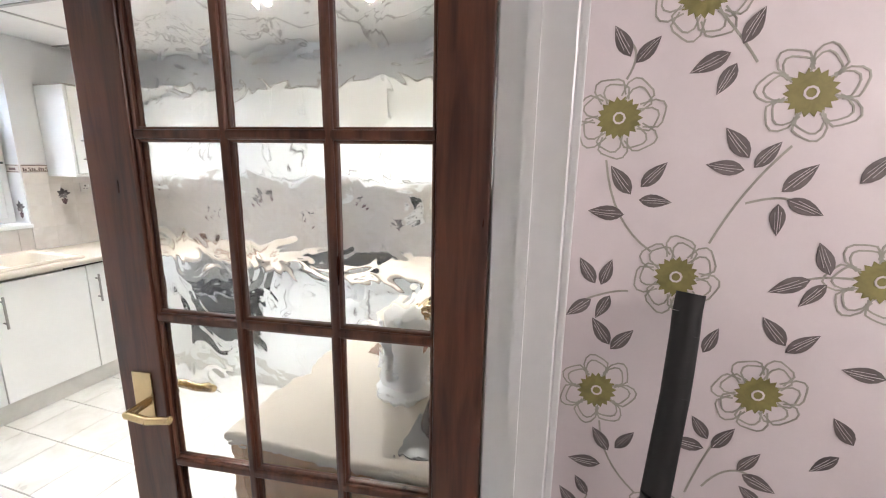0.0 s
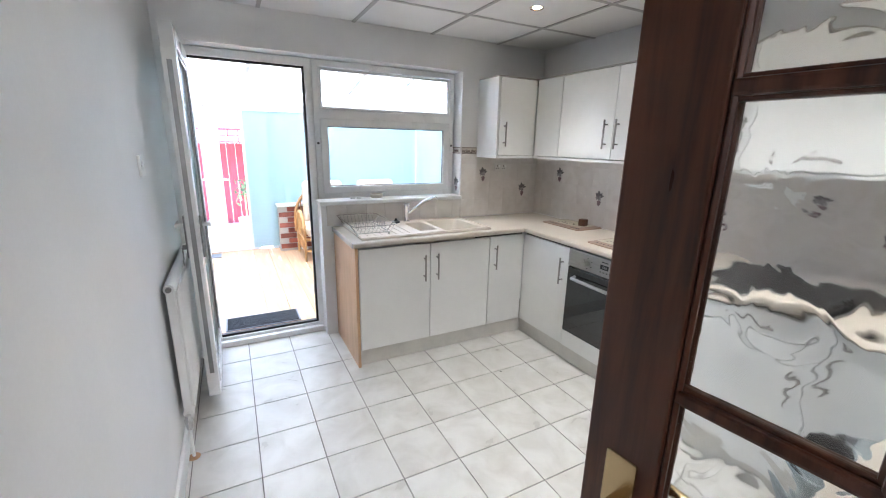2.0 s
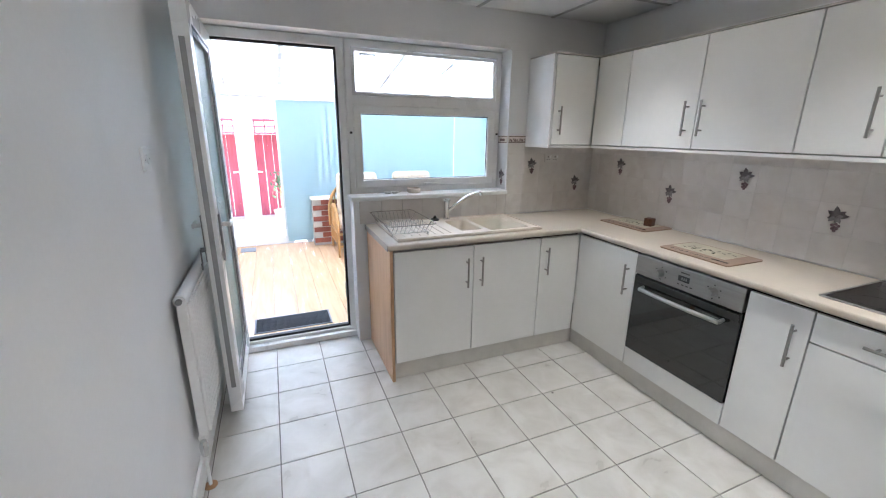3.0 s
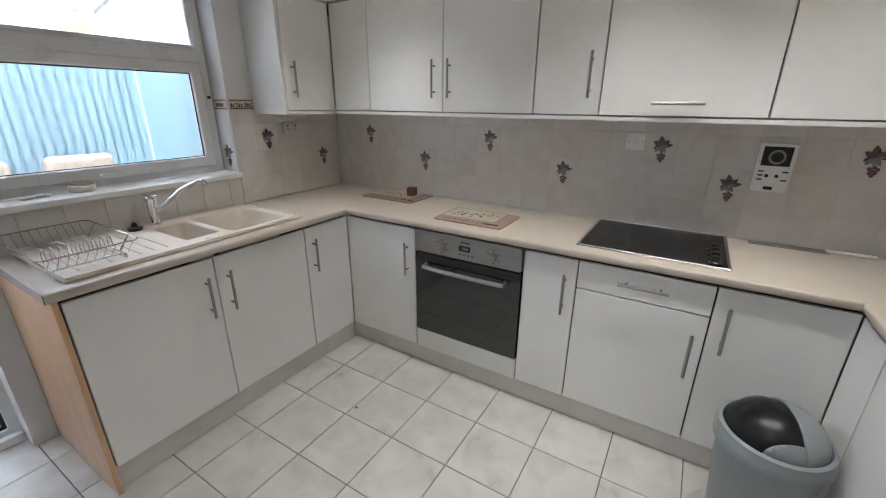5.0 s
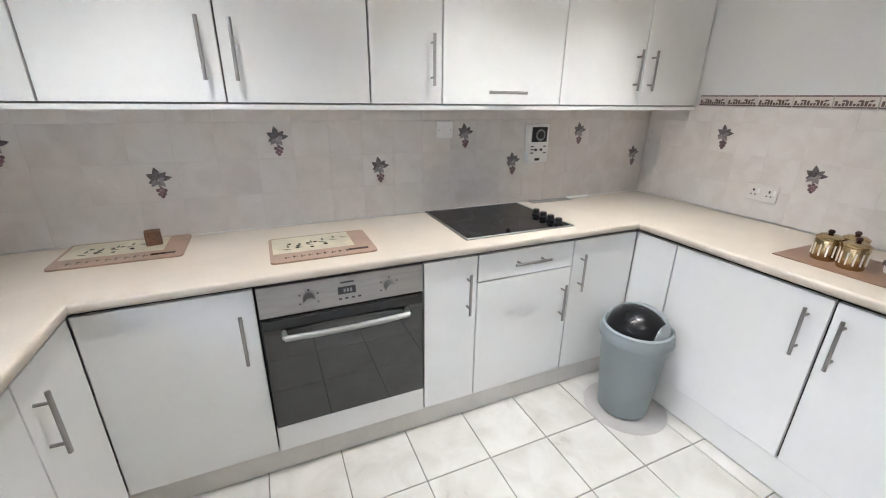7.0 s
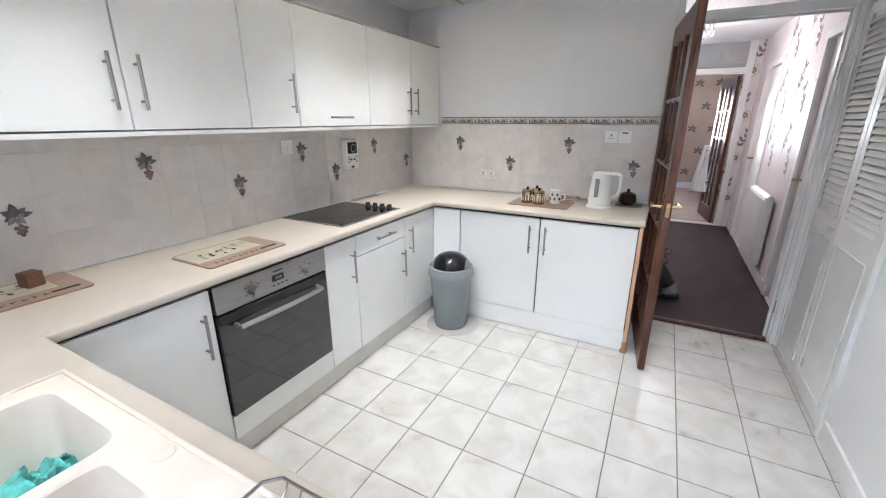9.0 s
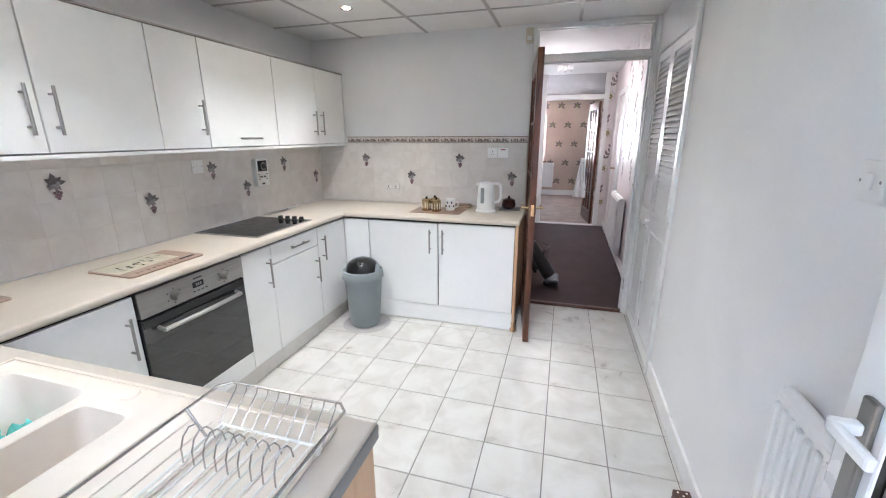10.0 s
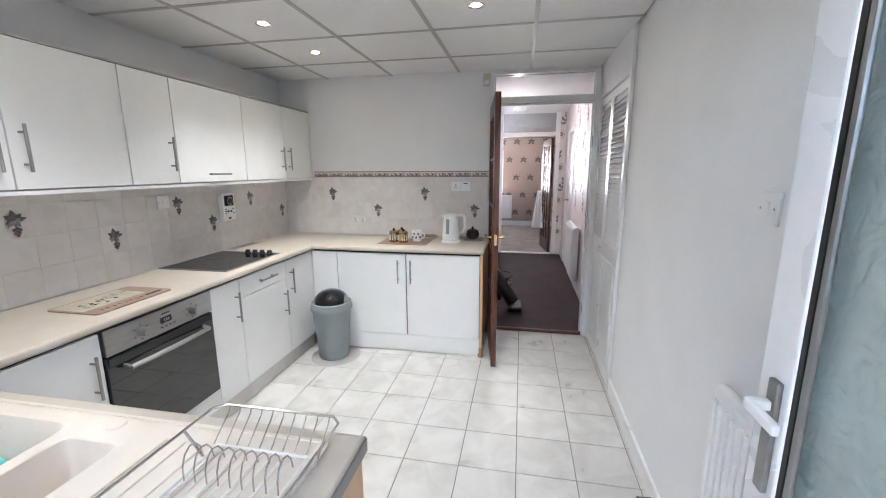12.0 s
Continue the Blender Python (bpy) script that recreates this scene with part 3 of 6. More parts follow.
# printed border strip
for name, turn, edges, place in (("border_east", -90, [0.832 + 0.1525 * k for k in range(12)] + [2.52], lambda a: (-0.001, a)), ("border_west", 90, [OPEN_Y1 + 0.004, 2.17], lambda a: (WX + 0.001, a))):
    bd_ob = tagged(new(name), "narrow cream border tiles with brown village print", "border tiles", kind="structure")
    ORIGIN[bd_ob.name] = Vector((0, 0, 0))
    for a0, a1 in zip(edges, edges[1:]):
        if a1 - a0 < 0.02:
            continue
        x, y = place((a0 + a1) / 2)
        w = a1 - a0
        o = new("tile", mesh_of("tile", box(-w / 2 + 0.001, w / 2 - 0.001, -0.008, 0, BORDER_Z[0], BORDER_Z[1], 0.0015, None, 1), BORDER))
        o.parent, o.matrix_local = bd_ob, pose(x, y, 0, 0, 0, turn)
        bm = boxes((-w / 2 + 0.002, w / 2 - 0.002, -0.0092, -0.008, 1.4150, 1.4205), (-w / 2 + 0.002, w / 2 - 0.002, -0.0092, -0.008, 1.4605, 1.4660))
        q = -w / 2 + 0.008
        while q < w / 2 - 0.016:
            hgt = 1.426 + abs(math.sin(q * 61)) * 0.02
            bm = box(q, q + 0.009, -0.0092, -0.008, 1.423, hgt, 0, bm)
            q += 0.0125
        for q in (-0.3, 0.05, 0.28):
            flat(leaf_shape(q * w, 1.442, 0.02, 0.008, 0.2), -0.008, 0.001, bm)
        o = new("print", mesh_of("print", bm, BORDER_LINE))
        o.parent, o.matrix_local = bd_ob, pose(x, y, 0, 0, 0, turn)


# ---- fitted kitchen ----
FRONT = {"n": 2.255, "w": -2.888, "e": -0.615, "un": 2.53, "uw": -3.19}


def spot_on(side, u, v, z):
    """A place on a run of units: u along it, v out from its door faces."""
    f = FRONT[side]
    return {"n": (u, f - v, z), "un": (u, f - v, z), "w": (f + v, u, z), "uw": (f + v, u, z), "e": (f - v, u, z)}[side]


def ubox(side, u0, u1, v0, v1, z0, z1, bev=0.0, bm=None):
    a, b = spot_on(side, u0, v0, z0), spot_on(side, u1, v1, z1)
    return box(min(a[0], b[0]), max(a[0], b[0]), min(a[1], b[1]), max(a[1], b[1]), z0, z1, bev, bm)


def bar_handle(side, u, z, parent, flat_bar=False, length=0.19):
    h = length / 2
    ends = ((u - h, z), (u + h, z)) if flat_bar else ((u, z - h), (u, z + h))
    bm = rod(spot_on(side, ends[0][0], 0.034, ends[0][1]), spot_on(side, ends[1][0], 0.034, ends[1][1]), 0.0062, None, 12)
    for k in (-0.064, 0.064):
        q = (u + k, z) if flat_bar else (u, z + k)
        bm = rod(spot_on(side, q[0], 0.0, q[1]), spot_on(side, q[0], 0.033, q[1]), 0.0048, bm, 8)
    part("handle", bm, HANDLE, parent, "brushed steel bar handle", True)


def unit(side, name, label, u0, u1, fronts, depth, z0, z1, group, gap=0.003):
    """A cabinet: carcass and fronts (name, u0, u1, z0, z1, handle u, handle z, lying)."""
    cab = thing(name, label, "kitchen cabinet", spot_on(side, (u0 + u1) / 2, -0.1, z0), group)
    part("carcass", ubox(side, u0 + 0.001, u1 - 0.001, -depth, -0.021, z0, z1), DARKGAP if z0 < 1 else CARCASS, cab)
    for fname, a0, a1, b0, b1, hu, hz, lying in fronts:
        d = part(fname, ubox(side, a0 + gap, a1 - gap, -0.019, 0.0, b0 + gap, b1 - gap, 0.0022), DOORWHITE, cab)
        if hu is not None:
            bar_handle(side, hu, hz, d, lying)
    return cab


BASE, WALLG = "white base cabinets", "white wall cabinets"
L0 = "plain white laminate base cabinet with steel bar handle"
Z0, Z1 = 0.1, 0.82
unit("n", "base_cabinet", "white corner base cabinet beside the oven", -2.888, -2.39, [("door", -2.8885, -2.39, Z0, Z1, -2.441, 0.644, False)], 0.57, Z0, 0.832, BASE)
unit("n", "base_cabinet", "narrow white base cabinet beside the oven", -1.773, -1.524, [("door", -1.773, -1.524, Z0, Z1, -1.572, 0.653, False)], 0.57, Z0, 0.832, BASE)
unit("n", "base_cabinet", "white base cabinet with drawer under the hob", -1.524, -1.014, [("drawer", -1.524, -1.014, 0.69, Z1, -1.26, 0.759, True), ("door", -1.524, -1.014, Z0, 0.69, -1.06, 0.515, False)], 0.57, Z0, 0.832, BASE)
unit("n", "base_cabinet", "white corner base cabinet behind the bin", -1.014, -0.617, [("door", -1.014, -0.6145, Z0, Z1, -0.963, 0.656, False)], 0.57, Z0, 0.832, BASE)
unit("w", "base_cabinet", "white sink base cabinet with one door by the end panel", 0.915, 1.434, [("door", 0.918, 1.434, Z0, Z1, 1.385, 0.65, False)], 0.58, Z0, 0.62, BASE)
unit("w", "base_cabinet", "white sink base cabinet below the bowl", 1.434, 1.932, [("door", 1.434, 1.932, Z0, Z1, 1.484, 0.65, False)], 0.58, Z0, 0.62, BASE)
unit("w", "base_cabinet", "narrow white corner cabinet by the sink", 1.932, 2.25, [("door", 1.932, 2.2555, Z0, Z1, 1.98, 0.66, False)], 0.58, Z0, 0.832, BASE)
unit("e", "base_cabinet", "white corner filler panel beside the bin", 2.03, 2.255, [("filler", 2.03, 2.2555, Z0 + 0.02, Z1, None, 0, False)], 0.55, Z0, 0.832, BASE)
unit("e", "base_cabinet", "white base cabinet against the end wall", 1.442, 2.03, [("door", 1.441, 2.03, 0.128, Z1, 1.5, 0.675, False)], 0.55, Z0, 0.832, BASE)
unit("e", "base_cabinet", "white end base cabinet with worn lower edge", 0.84, 1.438, [("door", 0.842, 1.438, 0.128, Z1, 1.395, 0.675, False)], 0.55, Z0, 0.832, BASE)

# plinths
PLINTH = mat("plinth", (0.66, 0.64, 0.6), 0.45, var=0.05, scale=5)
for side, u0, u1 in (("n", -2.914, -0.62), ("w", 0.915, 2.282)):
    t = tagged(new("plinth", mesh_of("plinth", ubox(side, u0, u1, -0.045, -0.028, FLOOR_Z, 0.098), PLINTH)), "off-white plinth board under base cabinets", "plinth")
tagged(new("plinth", mesh_of("plinth", ubox("e", 0.842, 2.22, -0.02, -0.004, FLOOR_Z + 0.008, 0.128), DOORWHITE)), "white plinth board flush with cabinet doors", "plinth")
# end panels
tagged(new("end_panel", mesh_of("end_panel", box(WX + 0.004, FRONT["w"] + 0.006, 0.895, 0.914, FLOOR_Z, 0.832, 0.002), BEECH)), "beech-effect end panel of the sink run", "end panel")
ep = thing("end_panel", "dark bare wood end of the base cabinets", "end panel", (-0.3, 0.85, 0))
part("panel", box(FRONT["e"] + 0.03, -0.004, 0.82, 0.838, 0.1, 0.832), RAWWOOD, ep)
part("edge_strip", box(FRONT["e"] - 0.002, FRONT["e"] + 0.028, 0.818, 0.84, 0.06, 0.832, 0.002), BEECH, ep)
part("foot", lathe([(0.022, FLOOR_Z), (0.024, 0.0), (0.015, 0.02), (0.018, 0.04), (0.015, 0.06)], (FRONT["e"] + 0.013, 0.83, 0.0), 14), RAWWOOD, ep, "", True)
part("foot", lathe([(0.022, FLOOR_Z), (0.024, 0.0), (0.015, 0.02), (0.018, 0.04), (0.015, 0.1)], (-0.06, 0.83, 0.0), 14), RAWWOOD, ep, "", True)

# worktop: one U with the sink's cut-out
xs, ys = [WX + 0.01, -3.38, -2.955, -2.87, -0.632, -0.01], [0.812, 0.885, 1.4, 1.925, 2.237, NY - 0.01]


def top_cell(i, j):
    if j == 4:
        return True
    if i == 4:
        return True
    if i <= 2:
        return j >= 1 and not (i == 1 and j == 2)
    return False


tagged(new("worktop", mesh_of("worktop", plate(xs, ys, top_cell, 0.832, 0.868, "z", 0.012, 3), WORKTOP, True)), "cream laminate worktop with rounded edge running round three walls", "worktop")
tagged(new("worktop_trim", mesh_of("worktop_trim", box(WX + 0.012, -2.88, 0.8805, 0.8848, 0.832, 0.866, 0.001), GREYMETAL)), "grey metal end strip on the worktop", "trim")

# wall cabinets
UZ0, UZ1 = 1.408, 2.005
WL = "white laminate wall cabinet with steel bar handle"
for u0, u1, hu in ((-2.898, -2.389, -2.44), (-2.389, -1.883, -2.344), (-1.883, -1.579, -1.628), (-1.579, -0.97, None), (-0.97, -0.458, -0.512), (-0.458, -0.012, -0.411)):
    lying = hu is None
    unit("un", "wall_cabinet", "white wall cabinet with lift-up flap and steel bar handle" if lying else WL, u0, u1, [("door", u0, u1, UZ0, UZ1, -1.275 if lying else hu, 1.46 if lying else 1.575, lying)], 0.285, UZ0 + 0.001, UZ1 - 0.002, WALLG)
unit("un", "wall_cabinet", "narrow white corner filler cabinet", -3.17, -2.898, [("filler", -3.188, -2.898, UZ0, UZ1, None, 0, False)], 0.285, UZ0 + 0.001, UZ1 - 0.002, WALLG)
wc = unit("uw", "wall_cabinet", "white wall cabinet on the window wall", 2.165, 2.53, [("door", 2.168, 2.528, UZ0, UZ1, 2.215, 1.575, False)], 0.32, UZ0 + 0.001, UZ1 - 0.002, WALLG)
part("side_panel", box(WX + 0.01, -3.192, 2.148, 2.164, UZ0 - 0.002, UZ1, 0.001), DOORWHITE, wc)
for nm, z0, z1, mt in (("pelmet", 1.388, 1.405, DOORWHITE), ("cornice", UZ1 + 0.001, UZ1 + 0.009, EDGING)):
    bm = boxes((-3.186, -0.012, 2.526, NY - 0.01, z0, z1), (WX + 0.01, -3.186, 2.148, NY - 0.009, z0, z1))
    if nm == "pelmet":
        bm = boxes((-3.186, -0.012, 2.528, NY - 0.01, z0, z1), (WX + 0.01, -3.188, 2.148, NY - 0.009, z0, z1))
    tagged(new(nm, mesh_of(nm, bm, mt)), "white board under the wall cabinets" if nm == "pelmet" else "thin top board of the wall cabinets", nm)

# ---- oven ----
ov = thing("oven", "built-in stainless steel electric oven with dark glass door", "oven", (-2.0770, 2.3200, 0.1))
O0, O1 = -2.387, -1.776
part("body", box(O0 + 0.004, O1 - 0.004, 2.2820, 2.8000, 0.21, 0.824), DARKGAP, ov)
panel = part("control_panel", box(O0 + 0.003, O1 - 0.003, 2.2420, 2.2820, 0.705, 0.824, 0.004), STEEL, ov)
door = part("oven_door", box(O0 + 0.003, O1 - 0.003, 2.2460, 2.2800, 0.222, 0.698, 0.004), OVENGLASS, ov, "dark glass door")
part("door_top_rail", box(O0 + 0.01, O1 - 0.01, 2.2420, 2.2458, 0.655, 0.69, 0.001), BLACK, door)
bm = pipe([(O0 + 0.075, 2.2100, 0.632), (O0 + 0.2, 2.1980, 0.634), (-2.0790, 2.1940, 0.635), (O1 - 0.2, 2.1980, 0.634), (O1 - 0.075, 2.2100, 0.632)], 0.011, None, 12)
bm = pipe([(O0 + 0.075, 2.2100, 0.632), (O0 + 0.075, 2.2460, 0.64)], 0.009, bm)
bm = pipe([(O1 - 0.075, 2.2100, 0.632), (O1 - 0.075, 2.2460, 0.64)], 0.009, bm)
part("oven_handle", bm, STEEL, door, "curved steel handle", True)
for x in (-2.2150, -1.92):
    k = part("knob", rod((x, 2.2420, 0.757), (x, 2.2, 0.757), 0.021, None, 24), STEEL, panel, "", True)
    part("grip", box(x - 0.006, x + 0.006, 2.2080, 2.2, 0.738, 0.776, 0.003), STEEL, k)
    bm = None
    for i in range(6):
        a = 0.5 + i * 1.05
        bm = box(x + 0.036 * math.cos(a) - 0.003, x + 0.036 * math.cos(a) + 0.003, 2.2412, 2.2422, 0.757 + 0.034 * math.sin(a) - 0.003, 0.757 + 0.034 * math.sin(a) + 0.003, 0, bm)
    tagged(part("dial_marks", bm, BLACK, panel), kind="stuff")
part("display", box(-2.1120, -2.0470, 2.2405, 2.2422, 0.752, 0.782, 0.001), LCD, panel)
part("display_digits", boxes((-2.0920, -2.0850, 2.2395, 2.2406, 0.76, 0.774), (-2.0800, -2.0730, 2.2395, 2.2406, 0.76, 0.774), (-2.0680, -2.0610, 2.2395, 2.2406, 0.76, 0.774)), GREYMETAL, panel)
part("badge", box(-2.1020, -2.0520, 2.2408, 2.2422, 0.796, 0.802), BLACK, panel)
part("button", boxes(*[(-2.1120 + k * 0.024, -2.1000 + k * 0.024, 2.2408, 2.2422, 0.731, 0.737) for k in range(4)]), BLACK, panel)
tagged(new("oven_filler", mesh_of("oven_filler", box(O0, O1, 2.2550, 2.2750, 0.1, 0.217, 0.002), DOORWHITE)), "white panel below the oven", "panel")

# ---- hob ----
hb = thing("hob", "black ceramic hob with steel rim and four knobs", "hob", (-1.26, 2.53, 0.868))
H0, H1, HY0, HY1 = -1.556, -0.982, 2.31, 2.8
part("rim", plate([H0, H0 + 0.012, H1 - 0.012, H1], [HY0, HY0 + 0.012, HY1 - 0.012, HY1], lambda i, j: (i, j) != (1, 1), 0.868, 0.875, "z", 0.002, 1), STEEL, hb)
part("glass_top", box(H0 + 0.012, H1 - 0.012, HY0 + 0.012, HY1 - 0.012, 0.868, 0.8735), BLACKGLASS, hb)
for x, y, r in ((-1.43, 2.43, 0.075), (-1.43, 2.67, 0.09), (-1.2, 2.44, 0.095), (-1.2, 2.68, 0.075)):
    bm = bmesh.new()
    ra = [[bm.verts.new((x + (r - w) * math.cos(i * math.pi / 24), y + (r - w) * math.sin(i * math.pi / 24), 0.8738)) for i in range(48)] for w in (0, 0.003)]
    for i in range(48):
        bm.faces.new((ra[0][i], ra[0][(i + 1) % 48], ra[1][(i + 1) % 48], ra[1][i]))
    part("cooking_zone", bm, LCD, hb)
for y in (2.36, 2.42, 2.48, 2.54):
    part("knob", lathe([(0.021, 0.0), (0.022, 0.006), (0.017, 0.01), (0.016, 0.028), (0.012, 0.03)], (-1.035, y, 0.8735), 20), BLACK, hb, "", True)

# ---- sink ----
sk = thing("sink", "cream composite sink with one and a half bowls and drainer", "sink", (-3.2, 1.45, 0.868))
SX0, SX1, SY0, SY1 = -3.43, -2.925, 0.955, 1.96
us, vs = [SX0, -3.37, -3.335, -3.02, -2.975, SX1], [SY0, 1.41, 1.565, 1.597, 1.905, SY1]
bowl_cells = {(2, 1), (2, 3), (1, 3), (3, 3)}
bm = plate(us, vs, lambda i, j: (i, j) not in bowl_cells, 0.866, 0.882, "z", 0.006, 3)
part("rim", bm, SINK, sk, "", True)


def bowl(x0, x1, y0, y1, z0, z1, s):
    k = bmesh.new()
    n, rings = 96, []
    for f, z, e in ((0.0, z1, 0.03), (0.1, z1 - 0.003, 0.2), (0.2, z1 - 0.02, 0.3), (0.5, z0 + 0.04, 0.34), (0.75, z0 + 0.01, 0.38), (1.3, z0, 0.45)):
        ring_v = []
        for i in range(n):
            a = 2 * math.pi * i / n
            c, q = math.cos(a), math.sin(a)
            ux, uy = math.copysign(abs(c) ** e, c), math.copysign(abs(q) ** e, q)
            inset = s * f
            ring_v.append(k.verts.new(((x0 + x1) / 2 + ux * ((x1 - x0) / 2 - inset), (y0 + y1) / 2 + uy * ((y1 - y0) / 2 - inset), z)))
        rings.append(ring_v)
    for p, q in zip(rings, rings[1:]):
        for i in range(n):
            k.faces.new((p[i], p[(i + 1) % n], q[(i + 1) % n], q[i]))
    k.faces.new(rings[-1])
    return k


part("bowl", bowl(-3.373, -2.972, 1.594, 1.908, 0.7, 0.881, 0.06), SINK, sk, "", True)
part("half_bowl", bowl(-3.338, -3.017, 1.407, 1.568, 0.74, 0.881, 0.045), SINK, sk, "", True)
part("strainer", lathe([(0.04, 0.0), (0.038, 0.003), (0.03, 0.002), (0.012, 0.001)], (-3.17, 1.75, 0.7015), 24), CHROME, sk, "", True)
part("strainer", lathe([(0.03, 0.0), (0.028, 0.003), (0.02, 0.002), (0.01, 0.001)], (-3.18, 1.487, 0.7415), 24), CHROME, sk, "", True)
for k in range(7):
    y = 1.02 + k * 0.05
    part("drainer_ridge", box(-3.36, -2.99, y - 0.004, y + 0.004, 0.8815, 0.8855, 0.0018), SINK, sk)
part("tap_hole_cover", lathe([(0.022, 0.0), (0.021, 0.002), (0.018, 0.003)], (-2.965, 1.487, 0.882), 24), SINK, sk, "", True)
part("rim_lip", plate([SX0 + 0.004, SX0 + 0.014, SX1 - 0.014, SX1 - 0.004], [SY0 + 0.004, SY0 + 0.014, SY1 - 0.014, SY1 - 0.004], lambda i, j: (i, j) != (1, 1), 0.8818, 0.8865, "z", 0.002, 2), SINK, sk, "", True)

tp = thing("tap", "chrome single-lever mixer tap with angled spout", "tap", (-3.4, 1.46, 0.868))
part("base", lathe([(0.028, 0.0), (0.028, 0.008), (0.022, 0.012), (0.021, 0.1), (0.023, 0.11), (0.023, 0.135), (0.018, 0.14)], (-3.395, 1.46, 0.882), 24), CHROME, tp, "", True)
part("spout", pipe([(-3.38, 1.475, 0.95), (-3.29, 1.56, 1.05), (-3.22, 1.61, 1.09), (-3.2, 1.625, 1.09), (-3.19, 1.63, 1.072)], 0.0105, None, 14), CHROME, tp, "", True)
part("lever", box(-3.44, -3.345, 1.45, 1.472, 1.022, 1.032, 0.003), CHROME, tp)

# cloth in the bowl
bm = bmesh.new()
bmesh.ops.create_grid(bm, x_segments=36, y_segments=30, size=0.5)
for v in bm.verts:
    x, y = v.co.x, v.co.y
    n1 = noise.noise(Vector((x * 5 + 3, y * 5, 0.3)))
    n2 = noise.noise(Vector((x * 13, y * 13 + 2, 1.3)))
    edge = max(0.0, 1 - (x * x + y * y) / 0.24)
    v.co = Vector((-3.06 + x * 0.22 + n1 * 0.03, 1.76 + y * 0.2 + n2 * 0.018, 0.708 + edge ** 0.6 * 0.08 * (0.85 + 0.6 * n1) + abs(n2) * 0.03))
ct = new("dishcloth", mesh_of("dishcloth", bm, CLOTH, True))
ct.modifiers.new("thick", "SOLIDIFY").thickness = 0.002
tagged(ct, "crumpled turquoise dishcloth lying in the sink bowl", "cloth")

# ---- dish rack ----
dr = thing("dish_rack", "metal wire dish rack with white coated base on the drainer", "dish rack", (-3.06, 1.13, 0.89))
RX0, RX1, RY0, RY1, RZ = -3.44, -2.945, 0.908, 1.212, 0.957
cor = [(RX0 + 0.02, RY0, RZ), (RX1 - 0.02, RY0, RZ), (RX1, RY0 + 0.02, RZ), (RX1, RY1 - 0.02, RZ), (RX1 - 0.02, RY1, RZ), (RX0 + 0.02, RY1, RZ), (RX0, RY1 - 0.02, RZ), (RX0, RY0 + 0.02, RZ), (RX0 + 0.02, RY0, RZ)]
part("top_rim", pipe(cor, 0.0028), WIRE, dr, "", True)
bx0, bx1, by0, by1, bz = RX0 + 0.05, RX1 - 0.06, RY0 + 0.04, RY1 - 0.04, 0.9
part("base_wire", pipe([(bx0, by0, bz), (bx1, by0, bz), (bx1, by1, bz), (bx0, by1, bz), (bx0, by0, bz)], 0.0035), WIREWHITE, dr, "", True)
for k in range(9):
    y = by0 + (by1 - by0) * (k + 0.5) / 9
    part("bar", pipe([(bx0, y, bz), (bx1, y, bz)], 0.0022, None, 6), WIREWHITE, dr, "", True)
for k in range(10):
    y = RY0 + 0.03 + (RY1 - RY0 - 0.06) * k / 9
    part("end_wire", pipe([(RX1, y, RZ), (RX1 - 0.005, y, bz + 0.045), (bx1, y, bz)], 0.0015, None, 6), WIRE, dr, "", True)
    part("end_wire", pipe([(RX0, y, RZ), (RX0 + 0.005, y, bz + 0.045), (bx0, y, bz)], 0.0015, None, 6), WIRE, dr, "", True)
for k in range(9):
    y = by0 + (by1 - by0) * (k + 0.5) / 9
    x = -3.075
    part("plate_hoop", pipe([(x - 0.035, y, bz), (x - 0.034, y, bz + 0.03), (x - 0.026, y, bz + 0.05), (x - 0.012, y, bz + 0.06), (x + 0.002, y, bz + 0.056), (x + 0.012, y, bz + 0.042), (x + 0.016, y, bz + 0.02)], 0.0016, None, 6), WIRE, dr, "", True)
for x in (RX0 + 0.09, RX1 - 0.1):
    for y, yb in ((RY0, by0), (RY1, by1)):
        part("upright", pipe([(x, y, RZ), (x, yb, bz)], 0.003, None, 6), WIRE, dr, "", True)
for x in (bx0, bx1):
    for y in (by0, by1):
        part("foot", rod((x, y, 0.882), (x, y, bz), 0.006, None, 8), WIREWHITE, dr, "", True)

# things on the window sill
so = thing("soap_dish", "round cream soap dish on the window sill", "soap dish", (-3.57, 1.27, SILL))
part("dish", lathe([(0.045, 0.0), (0.05, 0.006), (0.05, 0.03), (0.046, 0.032), (0.044, 0.012), (0.03, 0.01)], (-3.57, 1.27, SILL), 28), SINK, so, "", True)
sp = thing("spoon_rest", "small white moulded dish on the window sill", "dish", (-3.56, 1.1, SILL))
for y in (1.075, 1.125):
    part("cup", lathe([(0.022, 0.0), (0.03, 0.012), (0.028, 0.013), (0.02, 0.005), (0.008, 0.004)], (-3.56, y, SILL), 20), PLASTICW, sp, "", True)
tagged(new("sink_plug", mesh_of("sink_plug", lathe([(0.03, 0.0), (0.032, 0.012), (0.014, 0.018), (0.008, 0.035), (0.004, 0.036)], (-3.37, 1.36, 0.882), 20), BLACK, True)), "black rubber sink plug on the sink rim", "plug")


# ---- loose things on the worktop ----
RAWDICE = mat("brown_dice_wood", (0.12, 0.055, 0.032), 0.45, var=0.2, stretch=(4, 4, 1))

